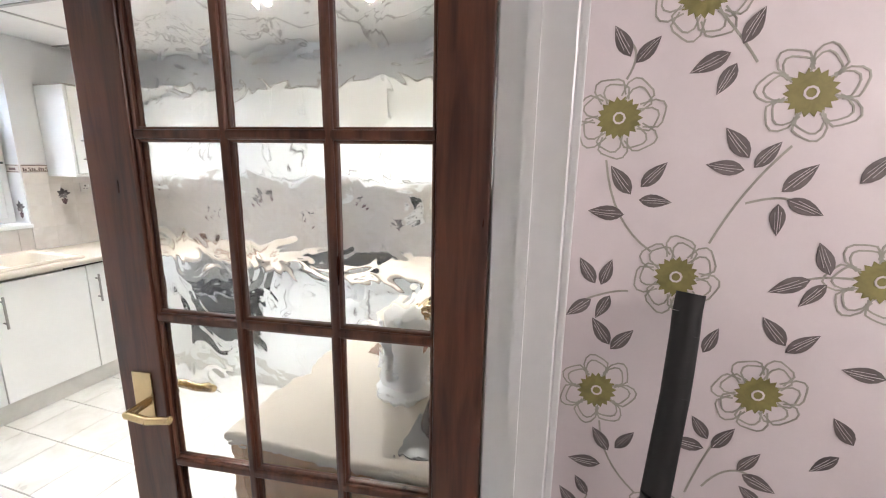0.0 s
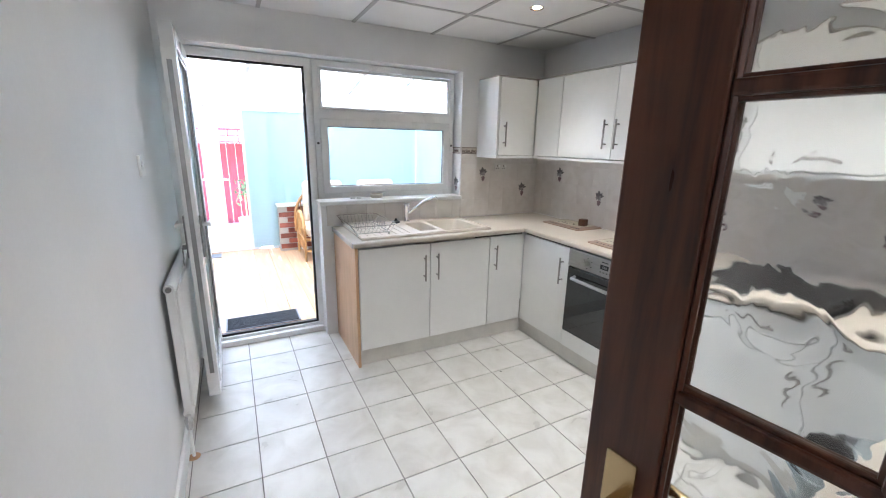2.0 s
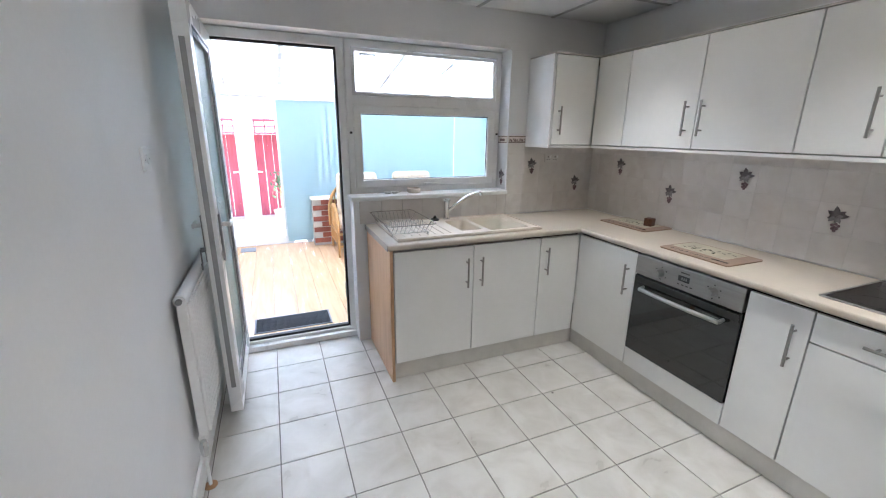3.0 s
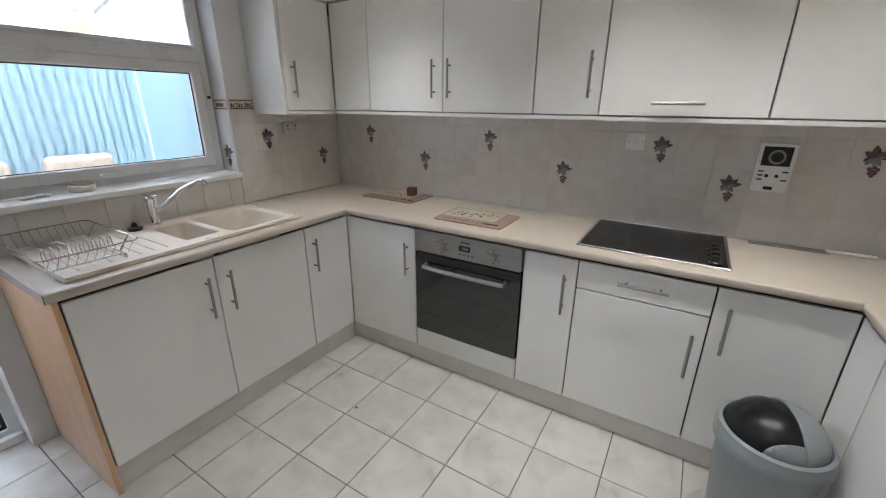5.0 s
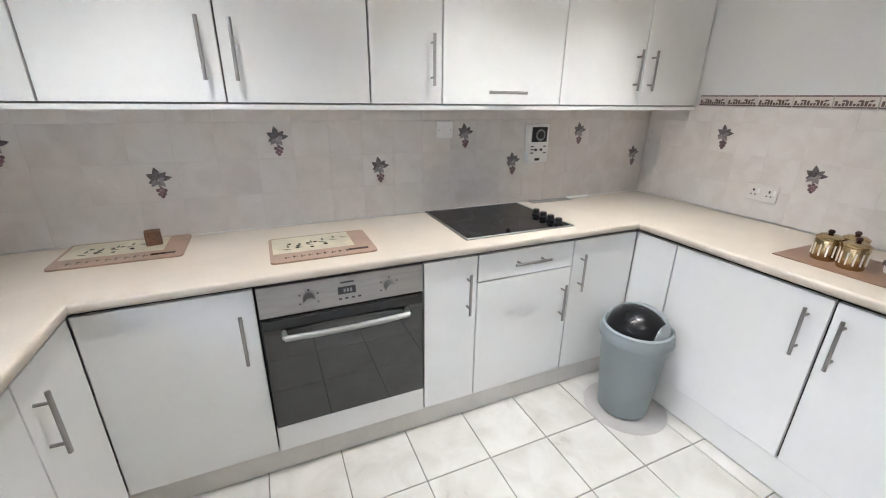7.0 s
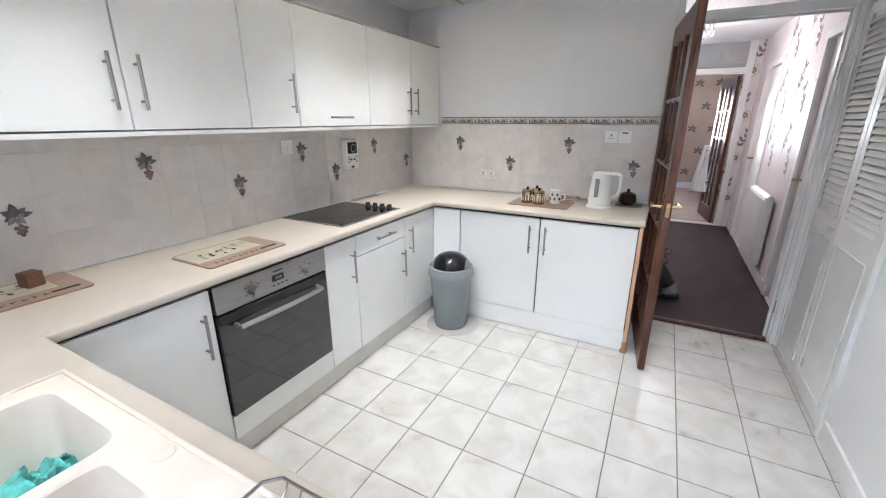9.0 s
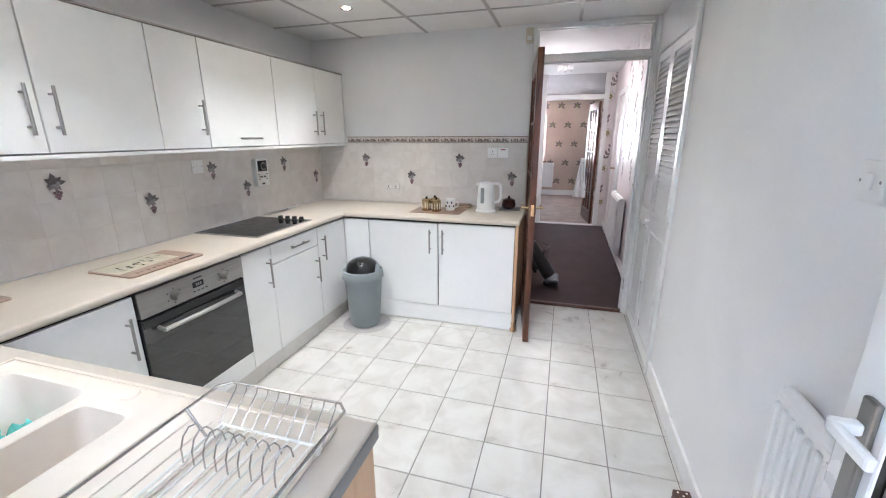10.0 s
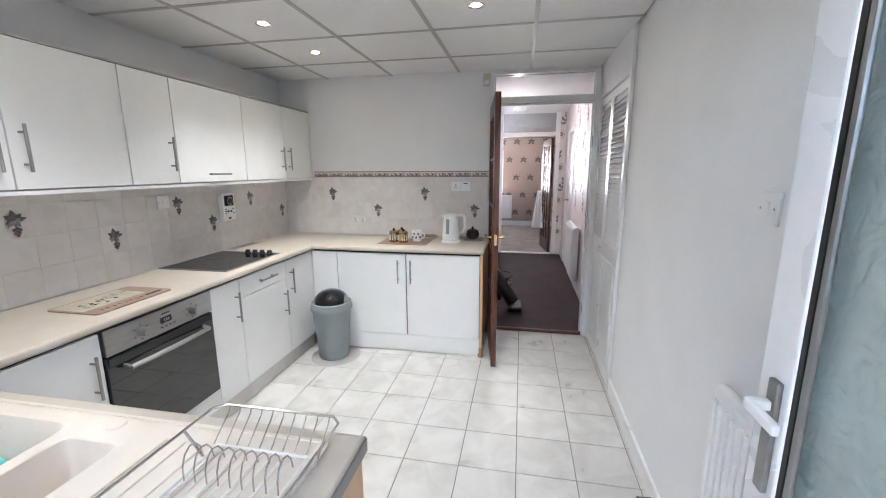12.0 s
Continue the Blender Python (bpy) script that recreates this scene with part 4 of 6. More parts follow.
def chopping_board(x0, x1, y0, y1, z):
    cb = thing("worktop_saver", "glass worktop saver printed with olive sprigs on tan", "chopping board", ((x0 + x1) / 2, (y0 + y1) / 2, z), "worktop savers")
    k = plate([x0, x1], [y0, y1], lambda i, j: True, z, z + 0.006, "z")
    bmesh.ops.bevel(k, geom=[e for e in k.edges if abs(e.verts[0].co.z - e.verts[1].co.z) > 0.004], offset=0.02, segments=5, profile=0.5, affect="EDGES")
    part("board", k, BOARD_TAN, cb)
    part("print_field", box(x0 + 0.012, x1 - 0.075, y0 + 0.09, y1 - 0.012, z + 0.006, z + 0.0068), BOARD_GREEN, cb)
    mx, my = (x0 + x1) / 2 - 0.04, (y0 + y1) / 2 + 0.03
    bm = None
    for i in range(11):
        u = i / 10
        lx, ly = mx - 0.11 + u * 0.23, my - 0.035 + u * 0.075
        pts = leaf_shape(0, 0, 0.038, 0.011, 0.5 + (1.1 if i % 2 else -0.9))
        k = bmesh.new()
        k.faces.new([k.verts.new((lx + a, ly + b, z + 0.0074)) for a, b in pts])
        bm = merge(bm, k)
    part("sprig", bm, INK_GREEN, cb)
    bm = None
    for i in range(8):
        a = i * 2.4
        bm = lathe([(0.008, 0), (0.007, 0.0005)], (mx - 0.08 + 0.03 * i * 0.7 + 0.01 * math.sin(a), my - 0.01 + 0.03 * math.cos(a), z + 0.0069), 10, bm)
    for i in range(9):
        x = x0 + 0.05 + i * 0.028
        bm = box(x, x + 0.018, y0 + 0.04 + 0.006 * (i % 2), y0 + 0.0425 + 0.006 * (i % 2), z + 0.006, z + 0.0066, 0, bm)
        bm = box(x + 0.003, x + 0.0055, y0 + 0.03, y0 + 0.055, z + 0.006, z + 0.0066, 0, bm)
    bm = box(x1 - 0.11, x1 - 0.03, y0 + 0.038, y0 + 0.056, z + 0.006, z + 0.0066, 0, bm)
    tagged(part("print_marks", bm, POT, cb), kind="stuff")


chopping_board(-3.03, -2.622, 2.545, 2.815, 0.868)
chopping_board(-2.325, -1.932, 2.328, 2.612, 0.868)


def dice(x, y, z, s, turn, wood, dots, label):
    d = thing("dice", label, "dice", (x, y, z), "wooden dice", turn)
    part("cube", box(-s / 2, s / 2, -s / 2, s / 2, 0, s, s * 0.09), wood, d)
    bm = None
    for a, b in ((-0.25, 0.25), (0.25, 0.75), (0, 0.5), (-0.25, 0.75), (0.25, 0.25)):
        bm = rod((a * s, -s / 2 - 0.0004, b * s), (a * s, -s / 2 + 0.001, b * s), s * 0.07, bm, 10)
        bm = rod((-s / 2 - 0.0004, a * s, b * s), (-s / 2 + 0.001, a * s, b * s), s * 0.07, bm, 10)
        bm = rod((a * s, (b - 0.5) * s, s - 0.001), (a * s, (b - 0.5) * s, s + 0.0004), s * 0.07, bm, 10)
    part("dots", bm, dots, d)


dice(-2.74, 2.72, 0.8748, 0.055, 12, RAWDICE, DICE, "brown wooden dice with dark dots on the worktop")
dice(-2.01, -0.038, FLOOR_Z, 0.066, 4, DICE, IVORY, "dark wooden dice with pale dots on the floor")

# a scrap of dark fluff on the tiles
bm = bmesh.new()
bmesh.ops.create_icosphere(bm, subdivisions=2, radius=0.008)
for v in bm.verts:
    v.co *= 0.75 + 0.5 * noise.noise(v.co * 260)
    v.co.z *= 0.5
bmesh.ops.transform(bm, matrix=Matrix.Translation((-2.426, 1.761, FLOOR_Z + 0.003)), verts=bm.verts)
tagged(new("fluff", mesh_of("fluff", bm, BLACK)), "tiny scrap of dark fluff on the floor tiles", "debris")

st = thing("knife_rest", "flat grey steel strip lying behind the hob", "utensil", (-0.7, 2.77, 0.87))
part("strip", box(-0.9, -0.62, 2.755, 2.81, 0.868, 0.871, 0.001), STEEL, st)
part("spatula", box(-0.63, -0.47, 2.775, 2.797, 0.8712, 0.879, 0.002), PLASTICW, st)

# tray with jars and a mug
tr = tagged(new("tray", mesh_of("tray", plate([-0.49, -0.48, -0.21, -0.2], [1.3, 1.31, 1.71, 1.72], lambda i, j: True, 0.8685, 0.872, "z"), TRAYBROWN)), "brown patterned tray on the worktop", "tray")
jar_at = [(-0.37, 1.61), (-0.39, 1.52), (-0.3, 1.56)]
for x, y in jar_at:
    j = thing("jar", "small gold patterned tea caddy on the tray", "jar", (x, y, 0.872), "gold jars")
    part("body", lathe([(0.038, 0.0), (0.04, 0.005), (0.04, 0.075), (0.037, 0.08)], (x, y, 0.872), 28), BRASS, j, "", True)
    part("band", boxes(*[(x + 0.0405 * math.cos(a) - 0.002, x + 0.0405 * math.cos(a) + 0.002, y + 0.0405 * math.sin(a) - 0.002, y + 0.0405 * math.sin(a) + 0.002, 0.89, 0.935) for a in [i * 0.52 for i in range(12)]]), IVORY, j)
    part("lid", lathe([(0.04, 0.0), (0.041, 0.006), (0.03, 0.014), (0.006, 0.018)], (x, y, 0.954), 28), BRASS, j, "", True)
    part("lid_knob", lathe([(0.006, 0.0), (0.011, 0.01), (0.007, 0.018)], (x, y, 0.97), 14), POT, j, "", True)
mg = thing("mug", "white china mug with dark printed motifs", "mug", (-0.31, 1.42, 0.872))
part("cup", lathe([(0.034, 0.0), (0.037, 0.008), (0.042, 0.095), (0.04, 0.095), (0.035, 0.01), (0.01, 0.008)], (-0.31, 1.42, 0.872), 28), PLASTICW, mg, "", True)
part("ear", pipe([(-0.31, 1.38, 0.945), (-0.31, 1.358, 0.938), (-0.31, 1.352, 0.92), (-0.31, 1.362, 0.902), (-0.31, 1.383, 0.895)], 0.005, None, 8), PLASTICW, mg, "", True)
bm = None
for i in range(5):
    a = 2.3 + i * 0.45
    bm = box(-0.31 + 0.0405 * math.cos(a) - 0.006, -0.31 + 0.0405 * math.cos(a) + 0.004, 1.42 + 0.0405 * math.sin(a) - 0.006, 1.42 + 0.0405 * math.sin(a) + 0.006, 0.9 + (i % 2) * 0.03, 0.918 + (i % 2) * 0.03, 0.002, bm)
part("print", bm, INK_LEAF, mg)
bk = thing("leaflets", "short stack of brown booklets behind the tray", "booklets", (-0.09, 1.36, 0.87))
for i in range(3):
    part("booklet", box(-0.16 + i * 0.004, -0.03, 1.29 + i * 0.006, 1.45 - i * 0.004, 0.869 + i * 0.006, 0.8745 + i * 0.006, 0.001), (TRAYBROWN, BEIGE, TRAYBROWN)[i], bk)

kt = thing("kettle", "white plastic jug kettle on its base", "kettle", (-0.22, 1.13, 0.87))
KX, KY = -0.285, 1.125
part("power_base", lathe([(0.082, 0.0), (0.084, 0.012), (0.07, 0.024)], (KX, KY, 0.868), 32), PLASTICW, kt, "", True)
part("jug", lathe([(0.072, 0.0), (0.075, 0.02), (0.066, 0.14), (0.06, 0.205), (0.05, 0.214), (0.02, 0.218)], (KX, KY, 0.895), 36), PLASTICW, kt, "", True)
part("kettle_handle", pipe([(KX, KY - 0.045, 1.098), (KX, KY - 0.095, 1.102), (KX, KY - 0.118, 1.085), (KX, KY - 0.122, 1.0), (KX, KY - 0.105, 0.955), (KX, KY - 0.07, 0.945)], 0.0125, None, 12), PLASTICW, kt, "", True)
part("spout_lip", box(KX - 0.025, KX + 0.025, KY + 0.052, KY + 0.078, 1.08, 1.108, 0.006), PLASTICW, kt)
part("water_gauge", box(KX - 0.0735, KX - 0.064, KY + 0.004, KY + 0.032, 0.945, 1.07, 0.004), BINGREY, kt, "grey water gauge")
cp = thing("lidded_pot", "small dark brown glazed pot with lid", "pot", (-0.1, 0.96, 0.87))
part("pot", lathe([(0.04, 0.0), (0.056, 0.012), (0.06, 0.035), (0.052, 0.06), (0.05, 0.062)], (-0.11, 0.96, 0.876), 28), POT, cp, "", True)
part("lid", lathe([(0.053, 0.0), (0.05, 0.01), (0.025, 0.022), (0.008, 0.026), (0.012, 0.038), (0.005, 0.044)], (-0.11, 0.96, 0.938), 28), POT, cp, "", True)
tagged(new("coaster", mesh_of("coaster", box(-0.2, -0.03, 0.86, 1.03, 0.8682, 0.8735, 0.002), GREYMETAL)), "dark grey slate coaster under the pot", "coaster")


# ---- sockets, timer, alarm ----
def wall_plate(name, label, cat, pts, turn, w, h, kindof, mt=PLASTICW):
    x, y, z = pts
    t = thing(name, label, cat, (x, y, z), "wall sockets" if cat == "socket" else "", turn if turn else 0.0001)
    p = part("plate", box(-w / 2, w / 2, -0.011, 0, -h / 2, h / 2, 0.003), mt, t)
    n = 2 if kindof == "double" else 1
    for i in range(n):
        c = (i - 0.5) * w / 2 if n == 2 else 0
        if kindof in ("double", "single"):
            bm = boxes((c - 0.004, c + 0.004, -0.0118, -0.0105, 0.004, 0.016), (c - 0.014, c - 0.006, -0.0118, -0.0105, -0.014, -0.009), (c + 0.006, c + 0.014, -0.0118, -0.0105, -0.014, -0.009))
            part("pin_holes", bm, BLACK, p)
            part("rocker", box(c + 0.018, c + 0.028, -0.0135, -0.011, -0.002, 0.02, 0.001), PLASTICW, p)
        elif kindof == "red":
            part("neon", box(c - 0.02, c + 0.02, -0.0118, -0.0105, 0.022, 0.031), BERRYRED, p)
            part("rocker", box(c - 0.007, c + 0.007, -0.0145, -0.011, -0.012, 0.014, 0.001), PLASTICW, p)
        else:
            part("rocker", box(c - 0.01, c + 0.01, -0.015, -0.011, -0.018, 0.018, 0.002), PLASTICW, p)
            part("screw", boxes((-w / 2 + 0.01, -w / 2 + 0.015, -0.0118, -0.0105, -0.003, 0.003), (w / 2 - 0.015, w / 2 - 0.01, -0.0118, -0.0105, -0.003, 0.003)), GREYMETAL, p)
    return t


BERRYRED = mat("neon_red", (0.35, 0.03, 0.03), 0.3)
wall_plate("fused_switch", "white fused switch plate on splashback tiles", "switch", (-1.441, NY - 0.009, 1.284), 0, 0.088, 0.084, "switch")
wall_plate("wall_socket", "white single socket on splashback tiles", "socket", (-0.009, 1.127, 1.33), -90, 0.086, 0.084, "single")
wall_plate("cooker_switch", "white switch plate with red neon", "switch", (-0.009, 1.037, 1.33), -90, 0.086, 0.084, "red")
wall_plate("wall_socket", "white double socket low on splashback tiles", "socket", (-0.009, 2.068, 1.006), -90, 0.146, 0.084, "double", TILEPLATE)
wall_plate("wall_socket", "cream double socket under the corner wall cabinet", "socket", (WX + 0.009, 2.4, 1.3), 90, 0.13, 0.07, "double", TILEPLATE)
wall_plate("light_switch", "white light switch plate on painted wall", "switch", (-2.495, SY, 1.38), 180, 0.086, 0.086, "switch")
tm = thing("heating_timer", "white central heating timer with round dial", "timer", (-0.88, NY - 0.009, 1.19))
part("case", box(-0.945, -0.815, NY - 0.05, NY - 0.009, 1.1, 1.305, 0.004), PLASTICW, tm)
T_Y = NY - 0.05
part("dial_window", box(-0.93, -0.83, T_Y - 0.0012, T_Y, 1.212, 1.292), LCD, tm)
part("dial", rod((-0.88, T_Y, 1.25), (-0.88, T_Y - 0.01, 1.25), 0.036, None, 28), LCD, tm, "", True)
part("dial_ring", rod((-0.88, T_Y, 1.25), (-0.88, T_Y - 0.0115, 1.25), 0.03, None, 28), GREYMETAL, tm, "", True)
part("dial_centre", rod((-0.88, T_Y, 1.25), (-0.88, T_Y - 0.016, 1.25), 0.021, None, 28), LCD, tm, "", True)
for x in (-0.9, -0.865):
    part("slider", rod((x, T_Y, 1.17), (x, T_Y - 0.007, 1.17), 0.007, None, 12), BLACK, tm)
part("print_bars", boxes(*[(x, x + 0.02, T_Y - 0.0008, T_Y, z, z + 0.006) for x, z in ((-0.932, 1.185), (-0.932, 1.168), (-0.932, 1.15), (-0.848, 1.185), (-0.848, 1.15))], (-0.9, -0.868, T_Y - 0.0008, T_Y, 1.11, 1.124)), BLACK, tm)
al = thing("alarm_sensor", "small beige alarm sensor high on the wall", "sensor", (-0.01, 0.86, 2.23))
part("case", box(-0.045, 0, 0.83, 0.888, 2.17, 2.275, 0.006), BEIGE, al)
part("lens", box(-0.049, -0.044, 0.842, 0.876, 2.185, 2.215, 0.003), PLASTICW, al)

# ---- bin ----
# Flat round patch about the bin's foot, a little darker than the tiles.
DISCGREY = mat("grey_disc", (0.5, 0.48, 0.46), 0.5, var=0.06)
BX, BY = -0.79, 2.015
tagged(new("floor_mat", mesh_of("floor_mat", lathe([(0.195, 0.0006), (0.193, 0.0022), (0.02, 0.0024)], (BX + 0.01, BY - 0.01, FLOOR_Z), 48), DISCGREY, True)), "thin pale grey round disc under the bin", "mat")
bn = thing("swing_bin", "grey plastic swing bin with black domed lid", "bin", (BX, BY, 0))
part("bucket", lathe([(0.105, 0.0), (0.115, 0.006), (0.118, 0.02), (0.15, 0.405), (0.152, 0.42)], (BX, BY, 0.0024), 48), BINGREY, bn, "", True)
part("collar", lathe([(0.152, 0.0), (0.163, 0.004), (0.163, 0.03), (0.16, 0.036), (0.156, 0.06), (0.145, 0.066), (0.14, 0.05), (0.14, 0.01)], (BX, BY, 0.408), 48, None, False), BINGREY, bn, "", True)
turn = radians(15)
LIDBLACK = mat("black_lid", (0.007, 0.007, 0.008), 0.28, var=0.05, spec=0.3)


def lid_piece(cuts, lift):
    """A piece of the domed lid, kept on the inner side of upright cuts (axis, place, outward sign)."""
    bm = lathe([(0.139 * math.cos(math.pi / 2 * i / 14), 0.108 * math.sin(math.pi / 2 * i / 14)) for i in range(14)] + [(0.002, 0.108)], (0, 0, 0), 56, None, False)
    for axis, at, away in cuts:
        co, no = ((at, 0, 0), (away, 0, 0)) if axis == "x" else ((0, at, 0), (0, away, 0))
        bmesh.ops.bisect_plane(bm, geom=bm.verts[:] + bm.edges[:] + bm.faces[:], plane_co=co, plane_no=no, clear_outer=True)
    bmesh.ops.transform(bm, matrix=pose(BX, BY, 0.46 + lift, 0, 0, math.degrees(turn)), verts=bm.verts)
    return bm


for nm, cuts in (("lid", (("x", 0.02, 1), ("y", 0.113, 1), ("y", -0.113, -1))), ("lid_surround", (("x", 0.021, -1),)), ("lid_cheek", (("x", 0.02, 1), ("y", 0.114, -1))), ("lid_cheek", (("x", 0.02, 1), ("y", -0.114, 1)))):
    flap = nm == "lid"
    o = part(nm, lid_piece(cuts, -0.006 if flap else 0.0), LIDBLACK if flap else BINGREY, bn, "black swing lid" if flap else "", True)
    o.modifiers.new("thick", "SOLIDIFY").thickness = 0.004 if flap else 0.01
bn.location.z += FLOOR_Z

# ---- radiator on the south wall ----


def radiator(name, label, x0, x1, z0, z1, y0, y1, s=1):
    """A ribbed panel along x, its face at y1, its back at y0."""
    r = thing(name, label, "radiator", ((x0 + x1) / 2, y0, z0))
    lo, hi = min(y0, y1), max(y0, y1)
    part("panel", box(x0, x1, lo + 0.02, hi - 0.012, z0 + 0.02, z1 - 0.015, 0.006), GLOSS, r)
    n = int((x1 - x0) / 0.034)
    bm = None
    for i in range(n):
        x = x0 + 0.02 + i * (x1 - x0 - 0.04) / max(1, n - 1)
        bm = box(x - 0.011, x + 0.011, hi - 0.016 if s > 0 else lo, hi if s > 0 else lo + 0.016, z0 + 0.04, z1 - 0.035, 0.005, bm, 1)
    part("ribs", bm, GLOSS, r)
    part("top_roll", rod((x0, (lo + hi) / 2, z1 - 0.02), (x1, (lo + hi) / 2, z1 - 0.02), 0.022, None, 16), GLOSS, r, "", True)
    part("bottom_roll", rod((x0, (lo + hi) / 2, z0 + 0.02), (x1, (lo + hi) / 2, z0 + 0.02), 0.02, None, 16), GLOSS, r, "", True)
    return r


rd = radiator("radiator", "white ribbed panel radiator behind the open back door", -3.3, -2.46, 0.19, 0.862, SY, -0.022)
part("vent_plug", rod((-2.46, -0.057, 0.842), (-2.447, -0.057, 0.842), 0.012, None, 12), GREYMETAL, rd)
part("valve", lathe([(0.012, 0.0), (0.016, 0.02), (0.018, 0.05), (0.012, 0.075)], (-2.435, -0.055, 0.14), 14), CHROME, rd, "", True)
part("pipe", pipe([(-2.435, -0.055, FLOOR_Z), (-2.435, -0.055, 0.15), (-2.46, -0.055, 0.22)], 0.0075), GLOSS, rd, "", True)
part("floor_collar", lathe([(0.028, 0), (0.026, 0.004), (0.01, 0.006)], (-2.435, -0.055, FLOOR_Z), 18), RAWWOOD, rd)

# ---- louvred cupboard in the south wall ----
lv = thing("louvre_cupboard", "white built-in cupboard with two louvred doors", "cupboard", (-0.45, SY, 0))
part("frame", plate([-0.98, -0.945, -0.04, -0.003], [FLOOR_Z, 2.035, 2.07, CZ], lambda i, j: (i, j) not in ((1, 0),), SY, SY + 0.022, "y", 0.003, 1), GLOSS, lv)
for x0, x1, knob in ((-0.943, -0.463, None), (-0.46, -0.042, -0.43)):
    d = part("louvre_door", plate([x0, x0 + 0.055, x1 - 0.055, x1], [-0.008, 0.09, 0.83, 0.95, 1.97, 2.03], lambda i, j: (i, j) != (1, 3), SY + 0.001, SY + 0.014, "y", 0.002, 1), GLOSS, lv)
    for i in range(30):
        z = 0.965 + i * 0.0335
        k = box(x0 + 0.055, x1 - 0.055, -0.003, 0.003, -0.021, 0.021)
        bmesh.ops.transform(k, matrix=pose((0), SY + 0.006, z, 32), verts=k.verts)
        part("slat", k, SLAT, d)
    part("panel_mould", plate([x0 + 0.05, x0 + 0.062, x1 - 0.062, x1 - 0.05], [0.085, 0.097, 0.823, 0.835], lambda i, j: (i, j) != (1, 1), SY + 0.014, SY + 0.02, "y", 0.002, 1), GLOSS, d)
    if knob:
        part("knob", merge(rod((knob, SY + 0.014, 0.89), (knob, SY + 0.03, 0.89), 0.007), rod((knob, SY + 0.03, 0.89), (knob, SY + 0.045, 0.89), 0.012, None, 16, 0.017)), GLOSS, d, "round white knob", True)

# ---- hall doorway ----
fr = tagged(new("door_lining"), "white gloss door lining with glazed transom", "door frame", kind="structure")
ORIGIN[fr.name] = Vector((0, 0, 0))
D0, D1 = DOOR_Y0, DOOR_Y1
part("lining", plate([D0 - 0.028, D0, D1, D1 + 0.028], [FLOOR_Z, DOOR_Z, DOOR_Z + 0.045, CZ - 0.03, CZ - 0.001], lambda i, j: i in (0, 2) or j in (1, 3), 0.004, EHALL + 0.004, "x", 0.003, 1), GLOSS, fr)
for x0, x1 in ((-0.018, -0.0045), (EHALL + 0.0045, EHALL + 0.018)):
    part("architrave", boxes((x0, x1, D0 - 0.062, D0 - 0.012, FLOOR_Z, CZ), *(((x0, x1, D1 + 0.008, D1 + 0.055, FLOOR_Z, CZ),) if x0 > 0 else ()), bev=0.003), GLOSS, fr)
part("door_stop", boxes((0.05, 0.07, D0, D0 + 0.012, 0, DOOR_Z), (0.05, 0.07, D1 - 0.012, D1, 0, DOOR_Z), (0.05, 0.07, D0 + 0.012, D1 - 0.012, DOOR_Z - 0.012, DOOR_Z)), GLOSS, fr)
p = part("transom_pane", box(0.045, 0.051, D0 + 0.001, D1 - 0.001, DOOR_Z + 0.046, CZ - 0.031), TRANSOM_DIMMED, fr, "obscured glass transom, tinted to dim the hall behind")
p.visible_shadow = False
part("transom_bead", ring(D0 + 0.002, D1 - 0.002, DOOR_Z + 0.047, CZ - 0.032, 0.012, 0.03, 0.044, 0.002), GLOSS, fr)
part("hinge", boxes((0.0, 0.012, D0 - 0.001, D0 + 0.003, 0.2, 0.29), (0.0, 0.012, D0 - 0.001, D0 + 0.003, 1.66, 1.75)), GREYMETAL, fr)

# glazed mahogany door: local x runs from the hinge, local y through its thickness
HD_TURN = 186.9


